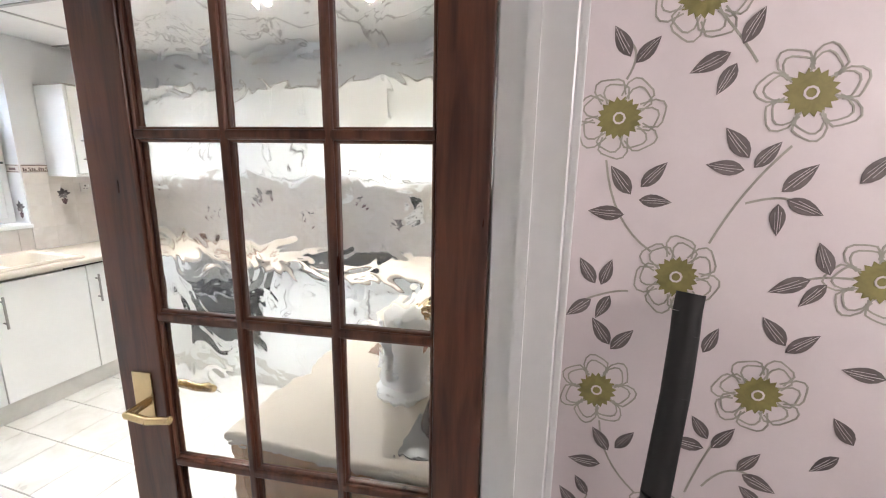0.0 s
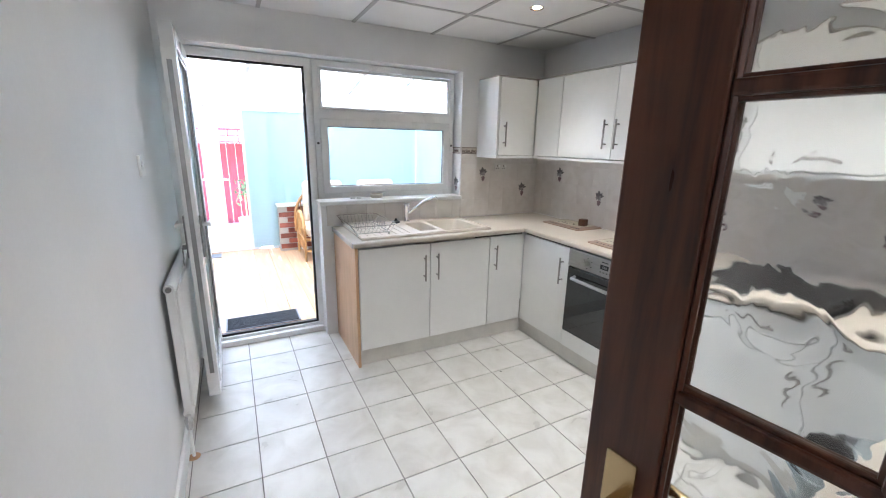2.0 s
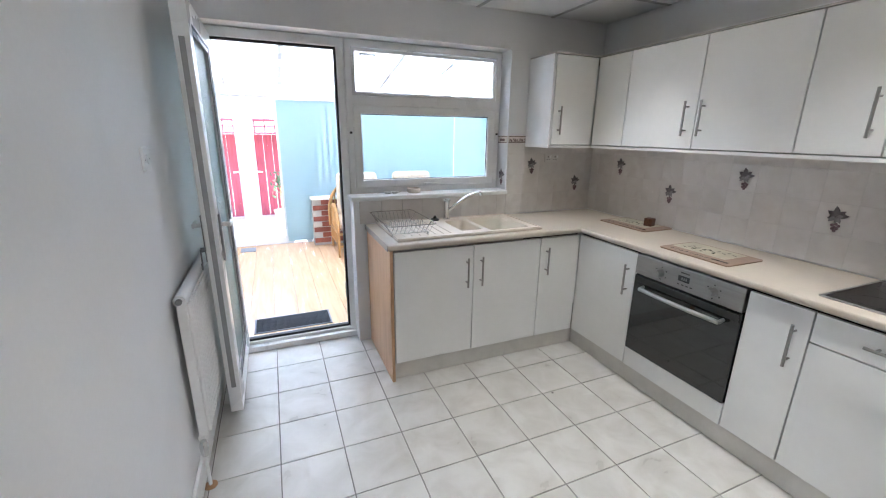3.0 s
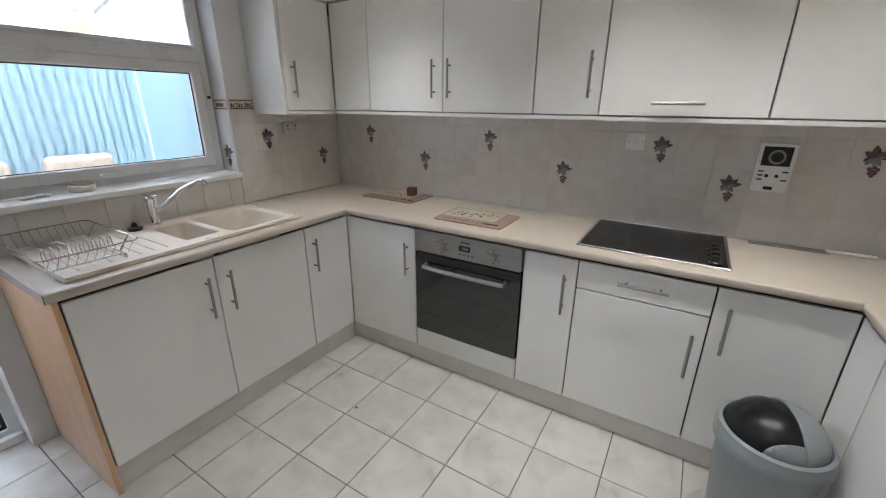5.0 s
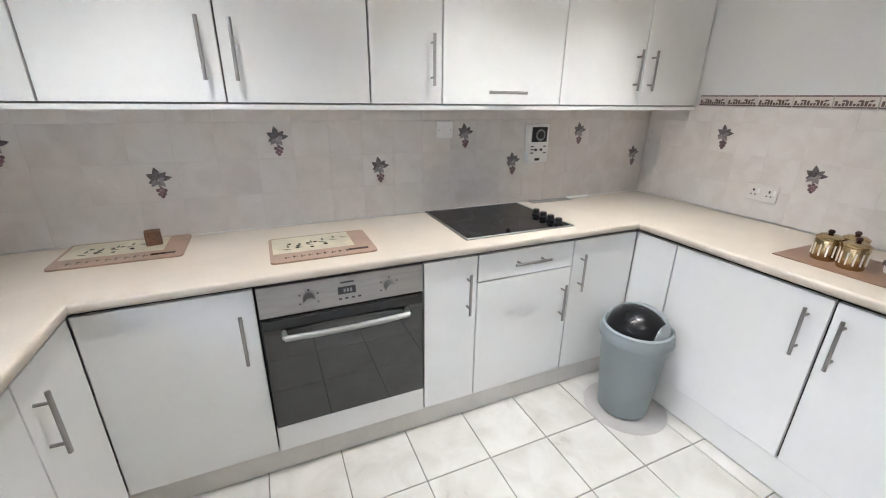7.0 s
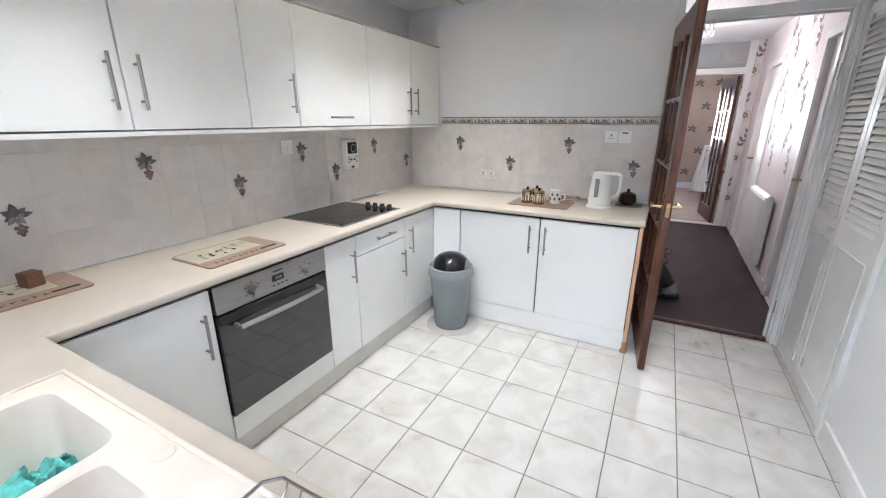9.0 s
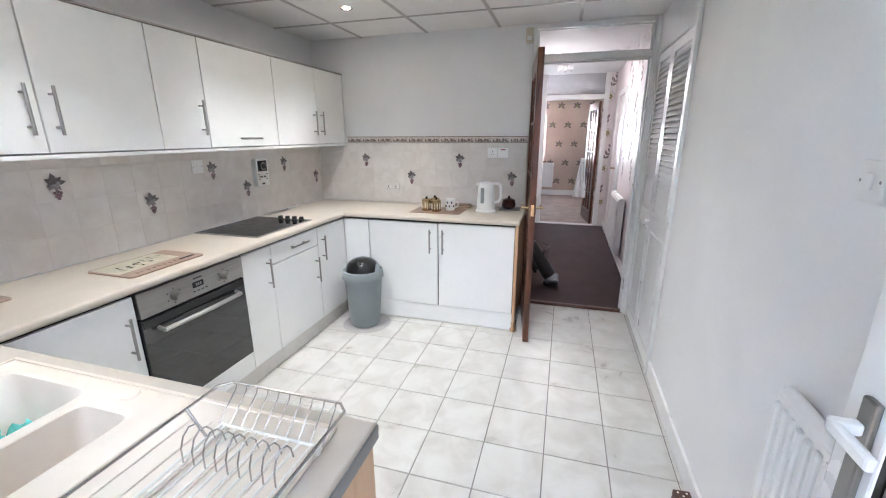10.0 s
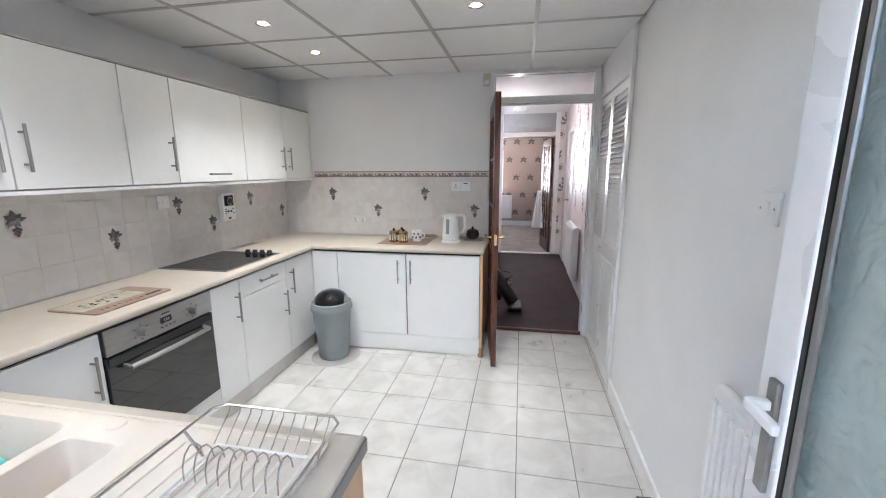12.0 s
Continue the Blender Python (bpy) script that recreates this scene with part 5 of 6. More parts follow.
def glazed_door(name, label, at, turn, width):
    d = thing(name, label, "door", at, "", turn)
    s0, s1 = 0.092, 0.108
    c = (width - s0 - s1 - 2 * 0.026) / 3
    us = [0, s0, s0 + c, s0 + 0.026 + c, s0 + 0.026 + 2 * c, s0 + 0.052 + 2 * c, s0 + 0.052 + 3 * c, width]
    rows_z = [0.2, 0.49, 0.518, 0.832, 0.86, 1.175, 1.203, 1.542, 1.57, 1.885, 1.995]
    part("door_frame", plate([0, s0, width - s1, width], [-0.008, 0.2, 1.885, 1.995], lambda i, j: (i, j) != (1, 1), 0.0, 0.04, "y", 0.003, 2), MAHOGANY, d)
    gb = None
    for i in (2, 4):
        gb = box(us[i], us[i + 1], 0.011, 0.029, 0.2, 1.885, 0.003, gb)
        gb = box(us[i] + 0.005, us[i + 1] - 0.005, 0.004, 0.036, 0.2, 1.885, 0.004, gb)
    part("glazing_bar", gb, MAHOGANY, d)
    for k in (1, 3, 5, 7):
        gb = box(s0, width - s1, 0.0112, 0.0288, rows_z[k], rows_z[k + 1], 0.003)
        part("glazing_bar", box(s0, width - s1, 0.0042, 0.0358, rows_z[k] + 0.005, rows_z[k + 1] - 0.005, 0.004, gb), MAHOGANY, d)
    for y0, y1 in ((0.006, 0.016), (0.024, 0.034)):
        part("moulding", plate([s0 - 0.001, s0 + 0.007, width - s1 - 0.007, width - s1 + 0.001], [0.199, 0.207, 1.878, 1.886], lambda i, j: (i, j) != (1, 1), y0, y1, "y", 0.003, 1), MAHOGANY, d)
    for i in (1, 3, 5):
        for k in (0, 2, 4, 6, 8):
            b = box(us[i] - 0.002, us[i + 1] + 0.002, 0.018, 0.022, rows_z[k] - 0.002, rows_z[k + 1] + 0.002)
            for f in b.faces:
                f.material_index = 0 if f.normal.y > 0.5 else 1
            q = part("pane", b, [OBSCURE, OBSCURE_BACK], d)
            q.visible_shadow = False
    for s, y in ((1, 0.04), (-1, 0.0)):
        h = part("door_handle", box(width - 0.084, width - 0.036, min(y, y + s * 0.006), max(y, y + s * 0.006), 0.945, 1.065, 0.003), BRASS, d, "brass lever handle on plate")
        bm = rod((width - 0.06, y + s * 0.006, 0.99), (width - 0.06, y + s * 0.05, 0.99), 0.009)
        bm = pipe([(width - 0.06, y + s * 0.047, 0.99), (width - 0.11, y + s * 0.05, 0.985), (width - 0.16, y + s * 0.045, 0.99)], 0.0085, bm, 10)
        part("lever", bm, BRASS, h, "", True)
    part("latch", box(width, width + 0.002, 0.01, 0.03, 0.94, 1.02), BRASS, d)
    return d


glazed_door("hall_door", "mahogany fifteen-pane glazed door, standing open", (-0.002, 0.829, 0.0), HD_TURN, 0.786)

# ---- hall ----
HZ = 2.40
struct("hall_floor", box(0.03, HALL_E + 0.05, HALL_S - 0.6, HALL_N, -0.12, -0.012), CARPET, "dark mauve-brown hall carpet", "carpet")
struct("hall_ceiling", box(EHALL, HALL_E, HALL_S, HALL_N, HZ, HZ + 0.05), WALL, "white hall ceiling", "ceiling")
hn = struct("wall_hall_north", box(EHALL, HALL_E + 4, HALL_N, HALL_N + 0.1, -0.1, 2.6), PAPER, "hall wall papered with olive flowers and taupe leaves", "wall")
xs_, zs_ = [EHALL, 0.18, 0.9, 2.3, 3.05, HALL_E], [-0.1, 0.0, 2.0, 2.6]
hs = struct("wall_hall_south", plate(xs_, zs_, lambda i, j: not (j == 1 and i in (1, 3)), HALL_S - 0.1, HALL_S, "y"), PAPER, "papered hall wall with doorways", "wall")
for x0, x1, lab in ((0.18, 0.9, "white panel door in hall, closed"), (2.3, 3.05, "white hall door, closed")):
    d = tagged(new("door_2" if x0 < 1 else "door_3"), lab, "door", kind="structure")
    ORIGIN[d.name] = Vector((0, 0, 0))
    part("leaf", box(x0, x1, HALL_S - 0.07, HALL_S - 0.03, 0.0, 2.0), GLOSS, d)
    part("architrave", boxes((x0 - 0.06, x0, HALL_S, HALL_S + 0.018, 0, 2.06), (x1, x1 + 0.06, HALL_S, HALL_S + 0.018, 0, 2.06), (x0, x1, HALL_S, HALL_S + 0.018, 2.0, 2.06)), GLOSS, d)
    part("door_handle", rod((x1 - 0.06, HALL_S - 0.03, 1.0), (x1 - 0.06, HALL_S + 0.03, 1.0), 0.012), BRASS, d)
struct("hall_baseboard", boxes((0.96, 2.24, HALL_S, HALL_S + 0.015, 0, 0.1), (3.11, HALL_E, HALL_S, HALL_S + 0.015, 0, 0.1), bev=0.003), GLOSS, "white hall skirting", "skirting")
struct("hall_baseboard_north", box(EHALL + 0.02, HALL_E, HALL_N - 0.015, HALL_N, 0, 0.1, 0.003), GLOSS, "white hall skirting", "skirting")
radiator("radiator", "white ribbed panel radiator on hall wall", 1.25, 2.0, 0.15, 0.8, HALL_S, HALL_S + 0.1)

# far partition with opening and transom
FO0, FO1, FOZ = 0.0, 0.88, 2.02
struct("wall_hall_end", plate([HALL_S - 0.6, FO0 - 0.03, FO1 + 0.03, HALL_N], [-0.1, 0.0, HZ, 2.6], lambda i, j: (i, j) != (1, 1), HALL_E, HALL_E + 0.1, "x"), PAPER, "papered partition at the end of the hall", "wall")
f2 = tagged(new("door_lining_2"), "white door lining and transom into far room", "door frame", kind="structure")
ORIGIN[f2.name] = Vector((0, 0, 0))
part("lining", plate([FO0 - 0.07, FO0, FO1, FO1 + 0.07], [0.0, FOZ, FOZ + 0.07, HZ - 0.001], lambda i, j: i in (0, 2) or j == 1, HALL_E - 0.015, HALL_E + 0.115, "x", 0.003, 1), GLOSS, f2)
p = part("transom_pane", box(HALL_E + 0.045, HALL_E + 0.051, FO0, FO1, FOZ + 0.07, HZ), TRANSOM_DIMMED, f2)
p.visible_shadow = False

# far room
struct("far_floor", box(HALL_E + 0.05, FAR_E, FAR_S, FAR_N, -0.1, -0.001), CARPET_FAR, "beige carpet of the far room", "carpet")
struct("far_ceiling", box(HALL_E + 0.1, FAR_E, FAR_S, FAR_N, HZ, HZ + 0.05), WALL, "white ceiling of the far room", "ceiling")
struct("wall_far", plate([FAR_S, 1.02, 2.4, FAR_N], [-0.1, 0.85, 1.95, 2.6], lambda i, j: (i, j) != (1, 1), FAR_E, FAR_E + 0.25, "x"), PAPER_FAR, "tan papered wall of far room with window", "wall")
struct("wall_far_south", box(HALL_E + 0.1, FAR_E, FAR_S - 0.1, FAR_S, -0.1, 2.6), PAPER_FAR, "tan papered side wall", "wall")
struct("wall_far_north", box(HALL_E + 0.1, FAR_E, FAR_N, FAR_N + 0.1, -0.1, 2.6), PAPER_FAR, "tan papered side wall", "wall")
w2 = tagged(new("window_2"), "bright white-framed window of the far room", "window", kind="structure")
ORIGIN[w2.name] = Vector((0, 0, 0))
part("window_frame", ring(1.02, 2.4, 0.85, 1.95, 0.06, FAR_E + 0.08, FAR_E + 0.14), UPVC, w2)
p = part("pane", box(FAR_E + 0.1, FAR_E + 0.106, 1.07, 2.35, 0.9, 1.9), PANE, w2)
p.visible_shadow = False
part("window_sill", box(FAR_E - 0.04, FAR_E + 0.08, 0.98, 2.44, 0.82, 0.85), MAHOGANY, w2)
struct("far_baseboard", box(FAR_E - 0.015, FAR_E, FAR_S, FAR_N, 0, 0.13), GLOSS, "white skirting of far room", "skirting")
r3 = thing("radiator", "white flat panel radiator under the far window", "radiator", (FAR_E - 0.06, 1.3, 0.2))
part("panel", box(FAR_E - 0.09, FAR_E - 0.03, 0.78, 1.9, 0.2, 0.78, 0.01), GLOSS, r3)
part("top_grille", box(FAR_E - 0.1, FAR_E - 0.02, 0.775, 1.905, 0.78, 0.8, 0.004), GLOSS, r3)
glazed_door("far_door", "mahogany glazed door of the far room, standing open", (HALL_E + 0.11, FO0 + 0.02, 0.0), 8, 0.76)
bm = bmesh.new()
bmesh.ops.create_grid(bm, x_segments=14, y_segments=20, size=0.5)
for v in bm.verts:
    u, w = v.co.x + 0.5, v.co.y + 0.5
    sp_ = 0.05 + 0.13 * (1 - w)
    v.co = Vector((HALL_E + 0.75 + math.sin(u * 17) * 0.02, 0.2 + (u - 0.5) * sp_ * 1.6, 0.35 + w * 0.72))
tw = new("towel", mesh_of("towel", bm, PLASTICW, True))
tw.modifiers.new("thick", "SOLIDIFY").thickness = 0.004
tagged(tw, "white cloth hanging from the far door handle", "towel")

# pendant light in hall
pl = thing("ceiling_light", "small glass and brass ceiling light in hall", "ceiling light", (1.9, 0.6, HZ))
part("rose", lathe([(0.05, -0.02), (0.06, 0.0)], (1.9, 0.6, HZ), 20), BRASS, pl, "", True)
for i in range(5):
    a = i * 1.257
    part("drop", lathe([(0.006, -0.19), (0.026, -0.16), (0.02, -0.1), (0.01, -0.06)], (1.9 + 0.07 * math.cos(a), 0.6 + 0.07 * math.sin(a), HZ), 12), OBSCURE_BACK, pl, "", True)
    part("arm", pipe([(1.9, 0.6, HZ - 0.02), (1.9 + 0.07 * math.cos(a), 0.6 + 0.07 * math.sin(a), HZ - 0.06)], 0.005), BRASS, pl, "", True)

# Fill lamp added below the fitting to brighten the hall; fitting not known lit.
hall_fill = new("hall_fill", bpy.data.lights.new("hall_fill", "POINT"))
hall_fill.data.energy, hall_fill.data.color, hall_fill.data.shadow_soft_size = 1.6, (1.0, 0.9, 0.84), 0.08
hall_fill.location = (1.9, 0.6, HZ - 0.38)
far_light = new("far_window_light", bpy.data.lights.new("far_window_light", "AREA"))
far_light.data.shape, far_light.data.size, far_light.data.size_y, far_light.data.energy = "RECTANGLE", 1.3, 1.0, 30
far_light.data.color = (0.93, 0.96, 1.0)
far_light.matrix_world = look((FAR_E + 0.2, 1.71, 1.4), (0, 1.71, 1.4))

# ---- wallpaper print: flowers, stems, leaves ----
def petal_line(cx_, cz_, r, seed):
    rnd = random.Random(seed)
    lines = []
    for ring_i, (rr, n) in enumerate(((r, 7), (r * 0.84, 7))):
        a0 = rnd.random()
        for k in range(n):
            a = a0 + k * 2 * math.pi / n
            pts = []
            for i in range(9):
                u = i / 8
                ang = a + (u - 0.5) * 2 * math.pi / n * 1.15
                rad = rr * (0.55 + 0.45 * math.sin(math.pi * u) ** 0.5) * (1 + 0.05 * math.sin(u * 9 + seed))
                pts.append((cx_ + rad * math.cos(ang), cz_ + rad * math.sin(ang) * 0.93))
            lines.append(pts)
    return lines


def flower_meshes(seed):
    bm = None
    for pts in petal_line(0, 0, 0.092, seed):
        bm = ribbon(pts, 0.0034, bm)
    line = mesh_of("petals", bm, PRINT_LINE)
    n = 36
    core = flat([((0.042 + 0.005 * (-1) ** i) * math.cos(2 * math.pi * i / n), (0.042 + 0.005 * (-1) ** i) * math.sin(2 * math.pi * i / n) * 0.95) for i in range(n)], 0, 0.0008)
    eye = ribbon([(0.011 * math.cos(i * 0.7), 0.011 * math.sin(i * 0.7)) for i in range(10)], 0.004, None, -0.0008, 0.0008)
    return line, mesh_of("flower_centre", core, PRINT_GREEN), mesh_of("flower_eye", eye, PAPER)


FLOWERS = [flower_meshes(s) for s in (1, 2)]


def stamp(parent, name, me, x, y, z, turn=0.0, face=0.0, s=1.0):
    o = new(name, me)
    o.parent = parent
    o.matrix_local = pose(x, y, z, 0, 0, face) @ pose(0, 0, 0, 0, turn, 0) @ Matrix.Scale(s, 4)
    return o


leafm = flat(leaf_shape(0, 0, 0.078, 0.034, 0))
LEAFMESH = mesh_of("leaf", leafm, PRINT_GREY)
LEAF_VEIN = mesh_of("leaf_veins", ribbon([(0.006, 0.0), (0.04, 0.0015), (0.074, 0)], 0.001, ribbon([(0.02, -0.006), (0.062, -0.004)], 0.0007, ribbon([(0.02, 0.007), (0.062, 0.005)], 0.0007, None, -0.001, 0.0006), -0.001, 0.0006), -0.001, 0.0006), PAPER)


def sprig(parent, x, y, z, angle, face, n=4, pale=0.0):
    """A stem with pairs of leaves."""
    c, s_ = math.cos(angle), math.sin(angle)
    pts = [(i * 0.03 * c - 0.012 * math.sin(i * 0.8) * s_, i * 0.03 * s_ + 0.012 * math.sin(i * 0.8) * c) for i in range(n * 2 + 1)]
    stamp(parent, "stem", mesh_of("stem", ribbon(pts, 0.0045), PRINT_LINE), x, y, z, 0, face)
    for i in range(1, n + 1):
        px, pz = pts[i * 2]
        for q in ((0.75,) if i % 3 == 0 else (0.85, -0.75)):
            a = angle + q
            d = Vector((px, -0.0002, pz))
            m = Matrix.Rotation(radians(face), 3, "Z") @ d
            sc = 0.86 + 0.25 * ((i * 7) % 3) / 2
            stamp(parent, "leaf", LEAFMESH, x + m.x, y + m.y, z + m.z, -math.degrees(a), face, sc)
            stamp(parent, "leaf_veins", LEAF_VEIN, x + m.x, y + m.y, z + m.z, -math.degrees(a), face, sc)


FL = [(0.229, 1.624), (0.595, 1.669), (0.392, 1.253), (0.24, 0.923), (0.602, 0.977), (0.784, 1.279), (0.372, 1.876), (0.82, 1.95), (0.42, 0.56), (0.85, 0.6), (0.2, 0.25), (0.6, 0.28), (1.05, 1.6), (1.05, 0.92), (1.0, 0.3), (1.25, 1.25), (1.3, 0.6)]
for i, (x, z) in enumerate(FL):
    line, core, eye = FLOWERS[i % 2]
    for nm, me in (("petals", line), ("flower_centre", core), ("flower_eye", eye)):
        stamp(hn, nm, me, x, HALL_N - 0.0002, z, i * 37, 0, 1.1)
LEAVES_HIGH = [(0.241, 1.758, 120), (0.253, 1.744, 49), (0.439, 1.756, -152), (0.459, 1.771, 66), (0.453, 1.734, -115), (0.504, 1.535, 129), (0.499, 1.509, 172), (0.516, 1.514, 52), (0.575, 1.463, 46), (0.587, 1.447, -24), (0.573, 1.437, -85), (0.272, 1.447, 127), (0.292, 1.465, 49), (0.291, 1.435, -3), (0.262, 1.398, 176), (0.211, 1.218, 123), (0.225, 1.216, 73), (0.659, 1.272, -154), (0.692, 1.285, 113), (0.69, 1.264, -128), (0.709, 1.485, 50)]
LEAVES_LOW = [(0.205, 1.176, -139), (0.249, 1.19, -115), (0.26, 1.057, 125), (0.263, 1.045, 50), (0.473, 1.068, 69), (0.637, 1.11, 130), (0.639, 1.094, 40), (0.513, 0.837, 126), (0.508, 0.81, 173), (0.524, 0.814, 56), (0.587, 0.765, 53), (0.599, 0.757, -25), (0.285, 0.749, 126), (0.301, 0.76, 54), (0.268, 0.703, 179), (0.804, 0.887, 128), (0.783, 0.851, -135), (0.833, 1.059, 173)]
for i, (x, z, a) in enumerate(LEAVES_HIGH + LEAVES_LOW):
    sc = (1.0, 0.92, 1.08)[i % 3]
    stamp(hn, "leaf", LEAFMESH, x, HALL_N - 0.0004, z, -a, 0, sc)
    stamp(hn, "leaf_veins", LEAF_VEIN, x, HALL_N - 0.0004, z, -a, 0, sc)
STEMS = [[(0.21, 1.526), (0.251, 1.398), (0.329, 1.312)], [(0.578, 1.56), (0.509, 1.462), (0.452, 1.341)], [(0.384, 1.864), (0.439, 1.804), (0.49, 1.735)], [(0.512, 1.436), (0.564, 1.449), (0.596, 1.445)], [(0.289, 1.206), (0.25, 1.199), (0.197, 1.177)], [(0.735, 1.28), (0.685, 1.279), (0.645, 1.268)], [(0.547, 0.856), (0.517, 0.8), (0.481, 0.672)], [(0.238, 1.711), (0.252, 1.753), (0.243, 1.783)], [(0.517, 0.7), (0.561, 0.754), (0.609, 0.761)], [(0.255, 0.833), (0.287, 0.726), (0.36, 0.638)]]
for p0, p1, p2 in STEMS:
    bend = []
    for i in range(9):
        u = i / 8
        c0, c1, c2 = (1 - u) * (1 - 2 * u), 4 * u * (1 - u), u * (2 * u - 1)
        bend.append((c0 * p0[0] + c1 * p1[0] + c2 * p2[0], c0 * p0[1] + c1 * p1[1] + c2 * p2[1]))
    stamp(hn, "stem", mesh_of("stem", ribbon(bend, 0.005, None, 0.0, 0.0007), PRINT_LINE), 0, HALL_N - 0.0001, 0)
for x, z, a in ((0.2, 0.42, 1.4), (0.45, 0.4, 1.2), (0.66, 0.5, 1.7), (0.85, 1.36, 1.6), (0.88, 0.98, 1.3), (0.3, 0.15, 1.3), (0.7, 0.15, 1.2), (0.75, 1.72, 1.2), (1.1, 1.2, 1.8), (1.1, 0.5, 1.5)):
    sprig(hn, x, HALL_N - 0.0002, z, a, 0, 3)
for k, (y, z) in enumerate(((-0.09, 0.4), (-0.08, 0.95), (-0.09, 1.5), (-0.08, 2.05))):
    for nm, me in zip(("petals", "flower_centre", "flower_eye"), FLOWERS[k % 2]):
        stamp(bpy.data.objects["wall_hall_end"], nm, me, HALL_E - 0.0002, y, z, k * 30, -90, 0.9)
    sprig(bpy.data.objects["wall_hall_end"], HALL_E - 0.0002, y, z + 0.1, 1.5 + 0.3 * (-1) ** k, -90, 4)
for k in range(12):
    x, z = 1.2 + (k % 4) * 0.33, 0.95 + (k // 4) * 0.5 + 0.2 * (k % 2)
    sprig(hs, x, HALL_S + 0.0002, z, 1.5 + 0.4 * (-1) ** k, 180, 4)
far = bpy.data.objects["wall_far"]
for r in range(5):
    for c in range(7):
        y, z = -0.75 + c * 0.36 + 0.18 * (r % 2), 0.35 + r * 0.45
        if 0.95 < y < 2.45 and 0.7 < z < 2.05:
            continue
        for q in (0.5, 1.5, 2.5, 3.6, 5.6):
            stamp(far, "leaf", LEAFMESH, FAR_E - 0.0002, y, z, -math.degrees(q), -90, 1.3)
        stamp(far, "flower_centre", FLOWERS[0][1], FAR_E - 0.0012, y, z, 0, -90, 0.6)

# ---- vacuum cleaner leaning in the hall ----
vc = thing("vacuum_cleaner", "black upright vacuum cleaner leaning on hall wall", "vacuum cleaner", (0.55, 0.7, 0))
part("floor_head", box(0.42, 0.68, 0.5, 0.62, 0.012, 0.07, 0.02), BLACK, vc)
part("wheel", boxes((0.44, 0.47, 0.6, 0.65, 0.0, 0.05), (0.63, 0.66, 0.6, 0.65, 0.0, 0.05), bev=0.01), RUBBER, vc)
part("body", rod((0.54, 0.6, 0.09), (0.5, 0.8, 0.42), 0.07, None, 20, 0.06), BLACK, vc, "", True)
part("wand", pipe([(0.5, 0.8, 0.42), (0.36, 1.0, 0.76)], 0.019, None, 14), GREYMETAL, vc, "", True)
part("handle_grip", pipe([(0.36, 1.0, 0.74), (0.362, 1.005, 0.8), (0.391, 1.07, 1.01), (0.404, 1.11, 1.14), (0.407, 1.125, 1.19), (0.412, 1.135, 1.232)], 0.03, None, 16), RUBBER, vc, "", True)
part("hose", pipe([(0.58 + 0.09 * math.cos(i * 0.5), 0.72 + 0.05 * math.sin(i * 0.9), 0.1 + 0.22 * math.sin(i * 0.32)) for i in range(11)], 0.02, None, 10), RUBBER, vc, "", True)
part("cord", pipe([(0.66 + 0.06 * math.cos(i * 0.9), 0.66 + 0.05 * math.sin(i * 0.9), 0.2 + 0.012 * i) for i in range(16)], 0.006, None, 6), BLACK, vc, "", True)

# ---- ceiling downlights ----
for x, y in ((-1.4, 2.02), (-1.42, 0.8), (-0.8, 2.015), (-2.6, 1.99)):
    dl = thing("downlight", "recessed brass-rimmed ceiling downlight, lit", "downlight", (x, y, CZ), "ceiling downlights")
    part("bezel", lathe([(0.042, -0.004), (0.044, 0.0), (0.036, 0.0035), (0.032, -0.001)], (x, y, CZ + 0.003), 28, None, False), BRASS, dl, "", True)
    part("bulb", lathe([(0.024, 0.0), (0.022, 0.001)], (x, y, CZ + 0.0022), 24), LIT, dl, "glowing bulb")
    part("reflector", lathe([(0.034, 0.0), (0.025, 0.004)], (x, y, CZ + 0.0012), 28, None, False), CHROME, dl, "", True)
    lamp = new("downlight_lamp", bpy.data.lights.new("downlight_lamp", "SPOT"))
    lamp.data.energy, lamp.data.spot_size, lamp.data.spot_blend, lamp.data.color, lamp.data.shadow_soft_size = 4.5, radians(100), 1.0, (1.0, 0.96, 0.9), 0.03
    lamp.location = (x, y, CZ - 0.008)

# ---- conservatory ----
CF = -0.03
cfl = tagged(new("conservatory_floor"), "oak laminate boards in the conservatory", "floor", kind="structure")
ORIGIN[cfl.name] = Vector((0, 0, 0))
part("underlay", box(CON_X - 0.1, WOUT, CON_S, CON_N, -0.14, CF - 0.012), MORTAR, cfl)
made = mesh_of("plank", box(CON_X + 0.01, WOUT - 0.005, -0.096, 0.096, CF - 0.011, CF, 0.0012, None, 1), LAMINATE)
y = CON_S + 0.1
while y < CON_N - 0.05:
    o = new("plank", made)
    o.parent, o.location = cfl, (0, y, 0)
    y += 0.194
struct("conservatory_threshold", box(WOUT, FX0, OPEN_Y0, OPEN_MID - 0.01, -0.1, 0.02), UPVC, "white outer door threshold", "threshold")
struct("wall_house_back", boxes((WOUT - 0.02, WOUT - 0.001, CON_S - 0.5, OPEN_Y0, -0.1, 2.7), (WOUT - 0.02, WOUT - 0.001, OPEN_Y1, CON_N, -0.1, 2.7), (WOUT - 0.02, WOUT - 0.001, OPEN_Y0, OPEN_Y1, HEAD, 2.7), (WOUT - 0.02, WOUT - 0.001, OPEN_MID - 0.01, OPEN_Y1, -0.1, SILL - 0.03)), RENDERED, "pale rendered house wall inside conservatory", "wall")
struct("wall_conservatory_south", box(CON_X, WOUT - 0.02, CON_S - 0.1, CON_S, -0.1, 2.5), GLOSS, "white conservatory side wall", "wall")


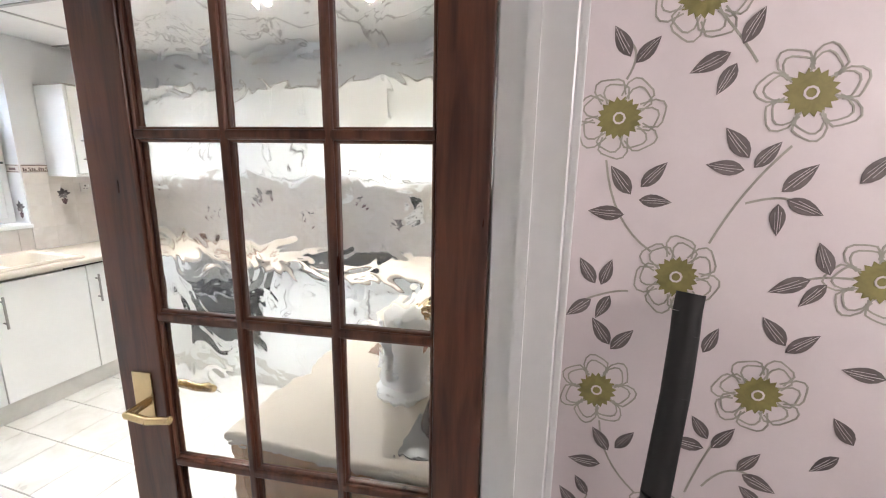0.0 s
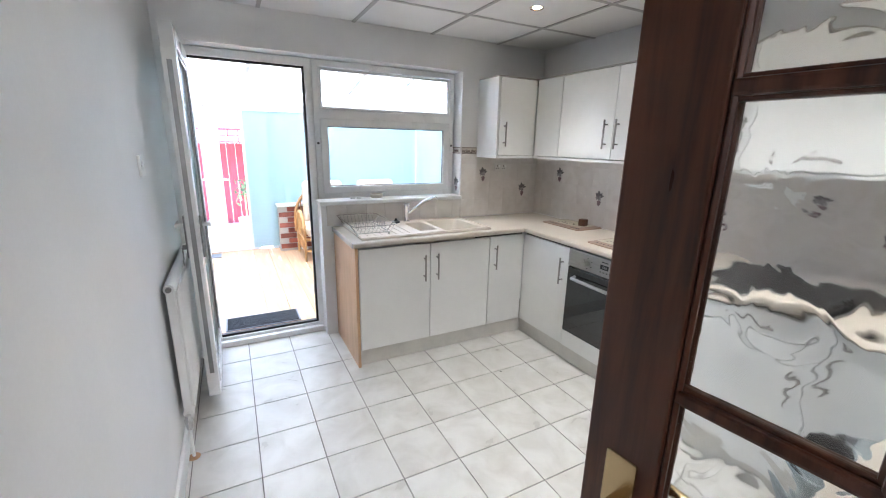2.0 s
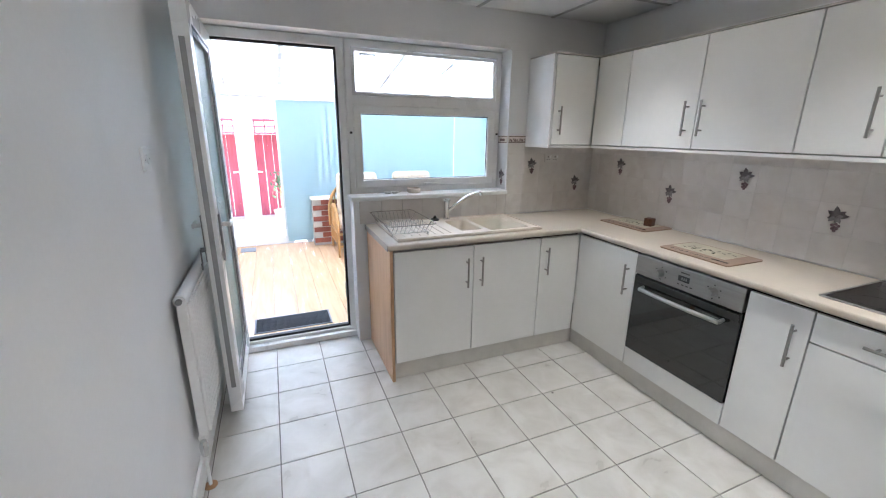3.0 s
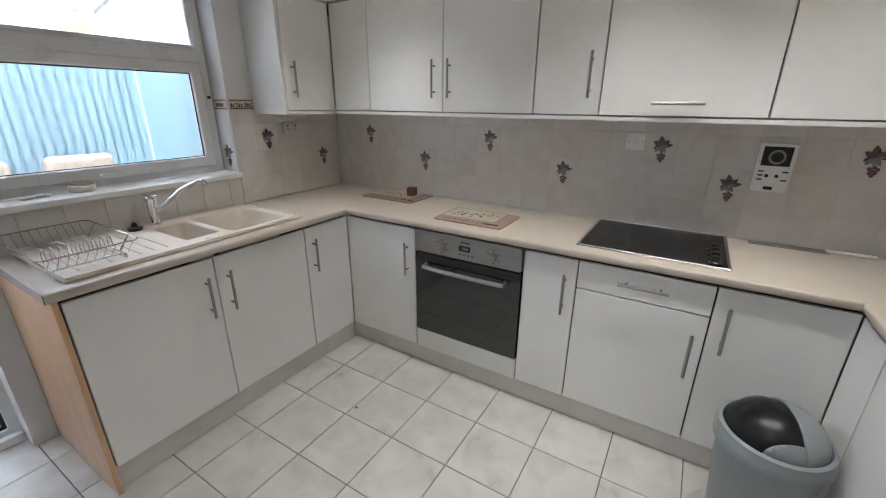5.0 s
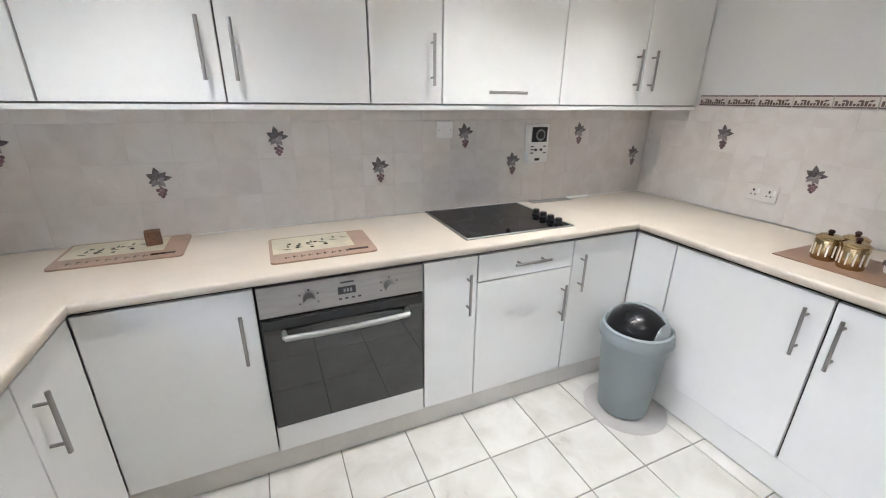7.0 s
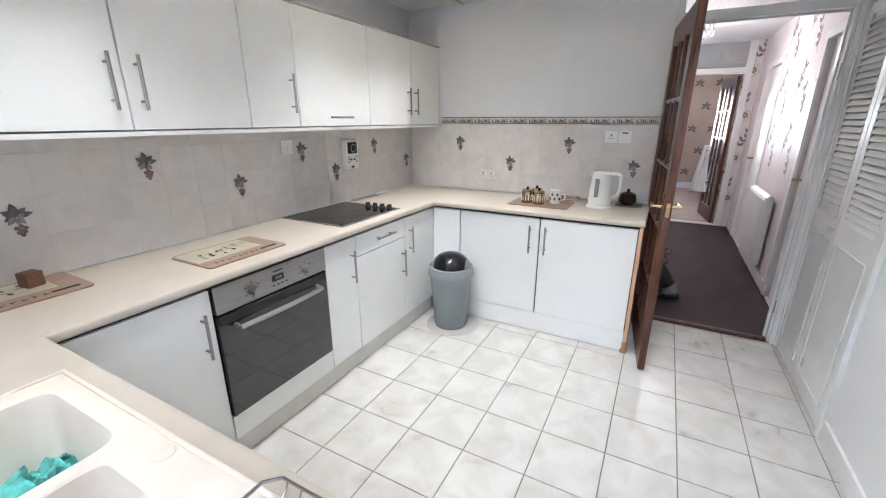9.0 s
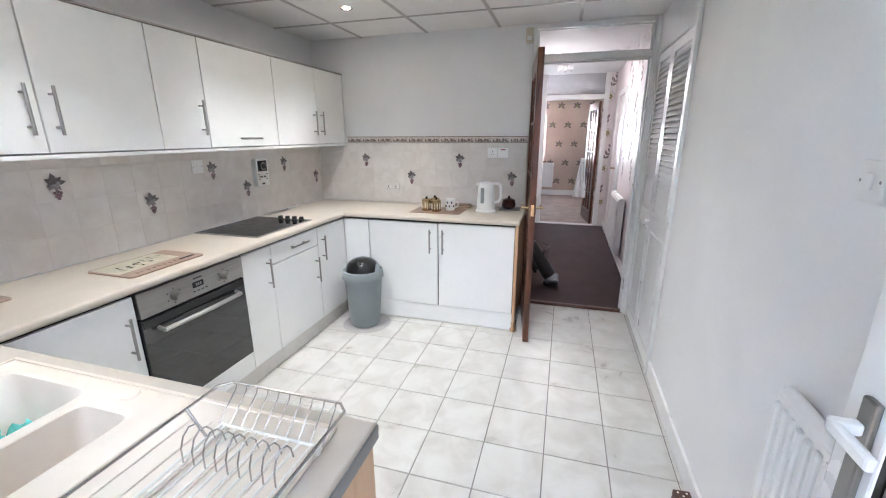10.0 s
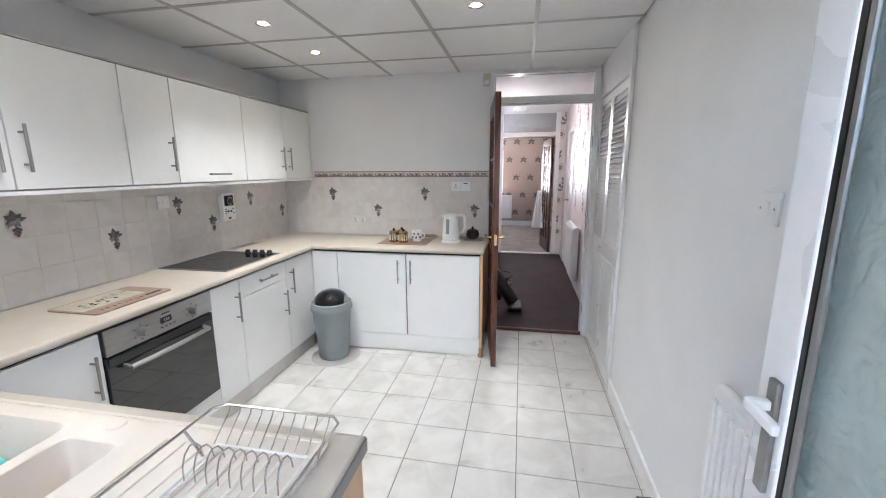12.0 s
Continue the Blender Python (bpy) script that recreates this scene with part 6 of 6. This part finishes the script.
def brickwork(name, label, x0, x1, y0, y1, top, along):
    w = tagged(new(name), label, "wall", kind="structure")
    ORIGIN[w.name] = Vector((0, 0, 0))
    part("mortar", box(x0, x1, y0, y1, -0.1, top), MORTAR, w)
    me = mesh_of("brick", box(-0.107, 0.107, -0.006, 0.006, -0.032, 0.032, 0.003, None, 1), BRICK)
    row, z = 0, 0.005
    while z + 0.035 < top:
        u0, u1 = (y0, y1) if along == "y" else (x0, x1)
        u = u0 + (0.112 if row % 2 else 0.004)
        while u + 0.2 < u1:
            o = new("brick", me)
            o.parent = w
            o.matrix_local = pose(x1 + 0.003, u + 0.108, z + 0.033, 0, 0, 90) if along == "y" else pose(u + 0.108, y0 - 0.003, z + 0.033)
            u += 0.225
        row, z = row + 1, z + 0.075
    part("window_board", box(x0 - 0.03, x1 + 0.04, y0 - 0.02 if along == "y" else y0 - 0.05, y1, top, top + 0.03, 0.006), GLOSS, w)
    return w


brickwork("dwarf_wall_west", "red brick dwarf wall with white board", CON_X, -6.39, 0.77, CON_N, 0.6, "y")
brickwork("dwarf_wall_north", "red brick dwarf wall with white board", -6.39, WOUT - 0.03, CON_N - 0.22, CON_N, 0.6, "x")


def blind(name, u0, u1, z0, z1, along, at):
    b = thing(name, "pale aqua vertical fabric blind, drawn", "blind", (at, (u0 + u1) / 2, z0) if along == "y" else ((u0 + u1) / 2, at, z0), "vertical blinds")
    n = int((u1 - u0) / 0.082)
    for i in range(n):
        u = u0 + (i + 0.5) * (u1 - u0) / n
        k = box(-0.053, 0.053, -0.0008, 0.0008, z0, z1)
        bmesh.ops.transform(k, matrix=pose(at, u, 0, 0, 0, 86) if along == "y" else pose(u, at, 0, 0, 0, 5), verts=k.verts)
        part("slat", k, BLIND, b)
    part("head_rail", box(at - 0.02, at + 0.02, u0, u1, z1, z1 + 0.035) if along == "y" else box(u0, u1, at - 0.02, at + 0.02, z1, z1 + 0.035), UPVC, b)


blind("vertical_blind", 0.79, CON_N - 0.14, 0.64, 1.86, "y", -6.49)
blind("vertical_blind", 0.44, 0.84, 0.02, 1.86, "y", -6.55)
blind("vertical_blind", -6.46, WOUT - 0.1, 0.64, 1.86, "x", CON_N - 0.12)
# frames of the glazed walls
wf = tagged(new("conservatory_frame"), "white uPVC conservatory frame", "window frame", kind="structure")
ORIGIN[wf.name] = Vector((0, 0, 0))
part("head_beam", boxes((CON_X - 0.04, CON_X + 0.08, CON_S, CON_N, 1.9, 2.03), (CON_X + 0.08, WOUT - 0.03, CON_N - 0.1, CON_N, 1.9, 2.03), bev=0.01), UPVC, wf)
for y in (0.72, 1.35, 2.05, CON_N - 0.06):
    part("mullion", box(CON_X - 0.03, CON_X + 0.05, y - 0.035, y + 0.035, 0.59 if y > 0.76 else -0.03, 1.9, 0.005), UPVC, wf)
for x in (-5.6, -4.7, -3.9):
    part("mullion", box(x - 0.035, x + 0.035, CON_N - 0.09, CON_N - 0.02, 0.59, 1.9, 0.005), UPVC, wf)
part("mullion", box(CON_X - 0.03, CON_X + 0.05, CON_S, -0.462, CF, 1.9, 0.005), UPVC, wf)
for y0, y1, hy in ((-0.46, 0.03, -0.02), (0.03, 0.515, 0.08)):
    fd = thing("french_door", "white uPVC french door with clear glass", "door", (CON_X, (y0 + y1) / 2, CF), "french doors")
    part("door_frame", ring(y0 + 0.002, y1 - 0.002, CF + 0.01, 1.895, 0.105, CON_X - 0.02, CON_X + 0.045), UPVC, fd)
    q = part("pane", box(CON_X, CON_X + 0.006, y0 + 0.1, y1 - 0.1, CF + 0.1, 1.8), PANE, fd)
    q.visible_shadow = False
    bm = box(CON_X + 0.045, CON_X + 0.055, hy - 0.018, hy + 0.018, 0.86, 1.06, 0.003)
    bm = pipe([(CON_X + 0.055, hy, 0.98), (CON_X + 0.09, hy, 0.98), (CON_X + 0.09, hy + (0.12 if hy > 0.03 else -0.12), 0.97)], 0.011, bm, 10)
    part("door_handle", bm, PLASTICW, fd)
# roof
RX_HI, RX_LO, RZ_HI, RZ_LO = WOUT - 0.02, CON_X - 0.1, 2.62, 2.03
rf = tagged(new("conservatory_roof"), "sloping white polycarbonate conservatory roof", "roof", kind="structure")
ORIGIN[rf.name] = Vector((0, 0, 0))
slope = math.degrees(math.atan2(RZ_HI - RZ_LO, RX_HI - RX_LO))
ln = math.hypot(RX_HI - RX_LO, RZ_HI - RZ_LO)
m_roof = Matrix.Translation(((RX_HI + RX_LO) / 2, 0, (RZ_HI + RZ_LO) / 2)) @ pose(0, 0, 0, 0, -slope, 0)
y = CON_S
while y < CON_N - 0.01:
    k = box(-ln / 2, ln / 2, y - 0.025, y + 0.025, -0.05, 0.03, 0.008)
    bmesh.ops.transform(k, matrix=m_roof, verts=k.verts)
    part("rafter", k, UPVC, rf)
    if y + 0.62 <= CON_N + 0.1:
        k = box(-ln / 2, ln / 2, y + 0.026, y + 0.599, 0.0, 0.016)
        bmesh.ops.transform(k, matrix=m_roof, verts=k.verts)
        part("roof_sheet", k, ROOF_SHEET, rf)
    y += 0.625
# lantern and spot cluster
ln_ = thing("paper_lantern", "round beige rice-paper lantern shade", "lamp shade", (-5.2, 1.98, 2.05))
prof = []
for i in range(25):
    a = math.pi * (0.06 + 0.88 * i / 24)
    prof.append((0.14 * math.sin(a) * (1.0 + (0.012 if i % 2 else -0.012)), -0.135 * math.cos(a)))
part("shade", lathe(prof, (-5.2, 1.98, 2.05), 36, None, False), LANTERN, ln_, "", True)
part("cord", pipe([(-5.2, 1.98, 2.15), (-5.2, 1.98, 2.33)], 0.003), BLACK, ln_)
part("bottom_ring", lathe([(0.012, 0.0), (0.008, 0.003)], (-5.062, 1.965, 2.045), 12), BLACK, ln_)
sc = thing("spotlight_bar", "small grey ceiling spotlight bar, unlit", "spotlight", (-5.0, 1.27, 2.28))
part("bar", box(-5.02, -4.98, 1.2, 1.36, 2.2, 2.22, 0.005), GREYMETAL, sc)
for y in (1.21, 1.29, 1.35):
    part("spot_head", lathe([(0.02, 0.0), (0.035, -0.09), (0.03, -0.09), (0.016, -0.01)], (-5.0, y, 2.1 - 0.02 * (y > 1.25)), 16), PLASTICW, sc, "", True)
    part("stem", pipe([(-5.0, y, 2.2), (-5.0, y, 2.09)], 0.006), GREYMETAL, sc)
part("ceiling_rod", pipe([(-5.0, 1.28, 2.22), (-5.0, 1.28, 2.28)], 0.008), GREYMETAL, sc)
# door mat
mt_ = thing("door_mat", "charcoal ribbed door mat with grey rubber edge", "door mat", (-4.02, 0.37, CF))
part("edge", box(-4.155, -3.885, 0.075, 0.665, CF, CF + 0.008, 0.003), MATGREY, mt_)
for i in range(13):
    x = -4.133 + i * 0.0185
    part("rib", box(x, x + 0.012, 0.09, 0.65, CF + 0.008, CF + 0.014, 0.002), GRILLE, mt_)
tagged(new("door_mat", mesh_of("door_mat", box(-6.52, -6.34, -0.16, 0.02, CF, CF + 0.01, 0.003), MATGREY)), "small grey mat at the french doors", "door mat")

# cane armchair
CHX, CHY = -5.99, 1.34
ch = thing("cane_armchair", "honey-coloured cane armchair with pale cushions", "armchair", (CHX, CHY, CF))


def arch(x, r, z0, ry, n=14):
    return [(x, CHY + ry * math.cos(math.pi * i / n), z0 + r * math.sin(math.pi * i / n)) for i in range(n + 1)]


for sy in (-1, 1):
    y = CHY + sy * 0.34
    for x in (CHX + 0.3, CHX - 0.3):
        part("leg", pipe([(x, y, CF), (x, y, CF + 0.36)], 0.016, None, 10), CANE, ch, "", True)
    arc = [(CHX + 0.32 * math.cos(math.pi * i / 14), y, CF + 0.36 + 0.26 * math.sin(math.pi * i / 14)) for i in range(15)]
    part("arm_hoop", pipe(arc, 0.02, None, 10), CANE, ch, "", True)
    for i in range(1, 14, 1):
        part("arm_cane", pipe([arc[i], (CHX + 0.28 * math.cos(math.pi * i / 14), y, CF + 0.3)], 0.008, None, 6), CANE, ch, "", True)
    part("side_rail", pipe([(CHX - 0.3, y, CF + 0.3), (CHX + 0.3, y, CF + 0.3)], 0.016, None, 8), CANE, ch, "", True)
    part("side_rail", pipe([(CHX - 0.3, y, CF + 0.14), (CHX + 0.3, y, CF + 0.14)], 0.012, None, 8), CANE, ch, "", True)
    for i in range(8):
        x = CHX - 0.26 + i * 0.074
        part("side_cane", pipe([(x, y, CF + 0.14), (x, y, CF + 0.3)], 0.007, None, 6), CANE, ch, "", True)
for z in (0.3, 0.14):
    for x in (CHX - 0.3, CHX + 0.3):
        part("cross_rail", pipe([(x, CHY - 0.34, CF + z), (x, CHY + 0.34, CF + z)], 0.014, None, 8), CANE, ch, "", True)
part("seat_cushion", box(CHX - 0.29, CHX + 0.31, CHY - 0.3, CHY + 0.3, CF + 0.31, CF + 0.45, 0.05, None, 4), CUSHION, ch, "", True)
back = arch(CHX - 0.3, 0.4, CF + 0.5, 0.36)
part("back_hoop", pipe([(CHX - 0.3, CHY + 0.36, CF + 0.3)] + back + [(CHX - 0.3, CHY - 0.36, CF + 0.3)], 0.022, None, 10), CANE, ch, "", True)
for i in range(1, 14):
    part("back_cane", pipe([back[i], (CHX - 0.3, back[i][1], CF + 0.3)], 0.008, None, 6), CANE, ch, "", True)
part("back_cushion", box(CHX - 0.27, CHX - 0.13, CHY - 0.27, CHY + 0.27, CF + 0.44, CF + 1.0, 0.06, None, 4), CUSHION, ch, "", True)

copy_thing(ch, pose(CHX, CHY + 0.76, CF))

# ---- courtyard ----
struct("ground", box(-900, 900, -900, 900, -0.4, -0.16), PAVING, "pale concrete courtyard and ground", "ground")
fc = thing("fence", "dark red stained board fence with trellis top", "fence", (-9.6, 0.0, -0.16))
me = None
for i in range(40):
    y = -3.0 + i * 0.16
    part("board", box(-9.62, -9.6 - 0.012 * (i % 2), y, y + 0.155, -0.16, 1.42), FENCE, fc)
for z in (1.43, 1.66):
    part("trellis_rail", box(-9.63, -8.99, -3.0, 3.4, z, z + 0.03), FENCE, fc)
for i in range(36):
    y = -3.0 + i * 0.18
    part("trellis_bar", box(-9.62, -9.6, y, y + 0.022, 1.46, 1.66), FENCE, fc)
part("trellis_rail", box(-9.625, -8.995, -3.0, 3.4, 1.55, 1.57), FENCE, fc)
hp = thing("potted_plant", "small green plant in the courtyard", "plant", (-8.3, 0.42, -0.16))
part("pot", lathe([(0.1, 0), (0.14, 0.3), (0.15, 0.32), (0.12, 0.31), (0.05, 0.29)], (-8.3, 0.42, -0.16), 20), GREYMETAL, hp, "", True)
part("stalk", pipe([(-8.3, 0.42, 0.1), (-8.3, 0.42, 0.55)], 0.012), RAWWOOD, hp)
bm = None
rnd = random.Random(4)
for i in range(90):
    k = bmesh.new()
    k.faces.new([k.verts.new((u, 0, w)) for u, w in leaf_shape(0, 0, 0.09, 0.035, 0)])
    bmesh.ops.transform(k, matrix=pose(-8.3 + rnd.gauss(0, 0.07), 0.42 + rnd.gauss(0, 0.07), 0.62 + rnd.gauss(0, 0.1), rnd.uniform(0, 360), rnd.uniform(0, 360), rnd.uniform(0, 360)), verts=k.verts)
    bm = merge(bm, k)
part("leaves", bm, LEAF, hp)
hz = thing("neighbour_house", "pale rendered neighbouring house beyond the fence", "house", (-20, 0, -0.16))
part("wall", box(-26, -20, -9, 10, -0.16, 3.0), RENDERED, hz)
k = box(-26.3, -19.7, -9.3, 10.3, 3.0, 3.15)
part("roof", k, MORTAR, hz)
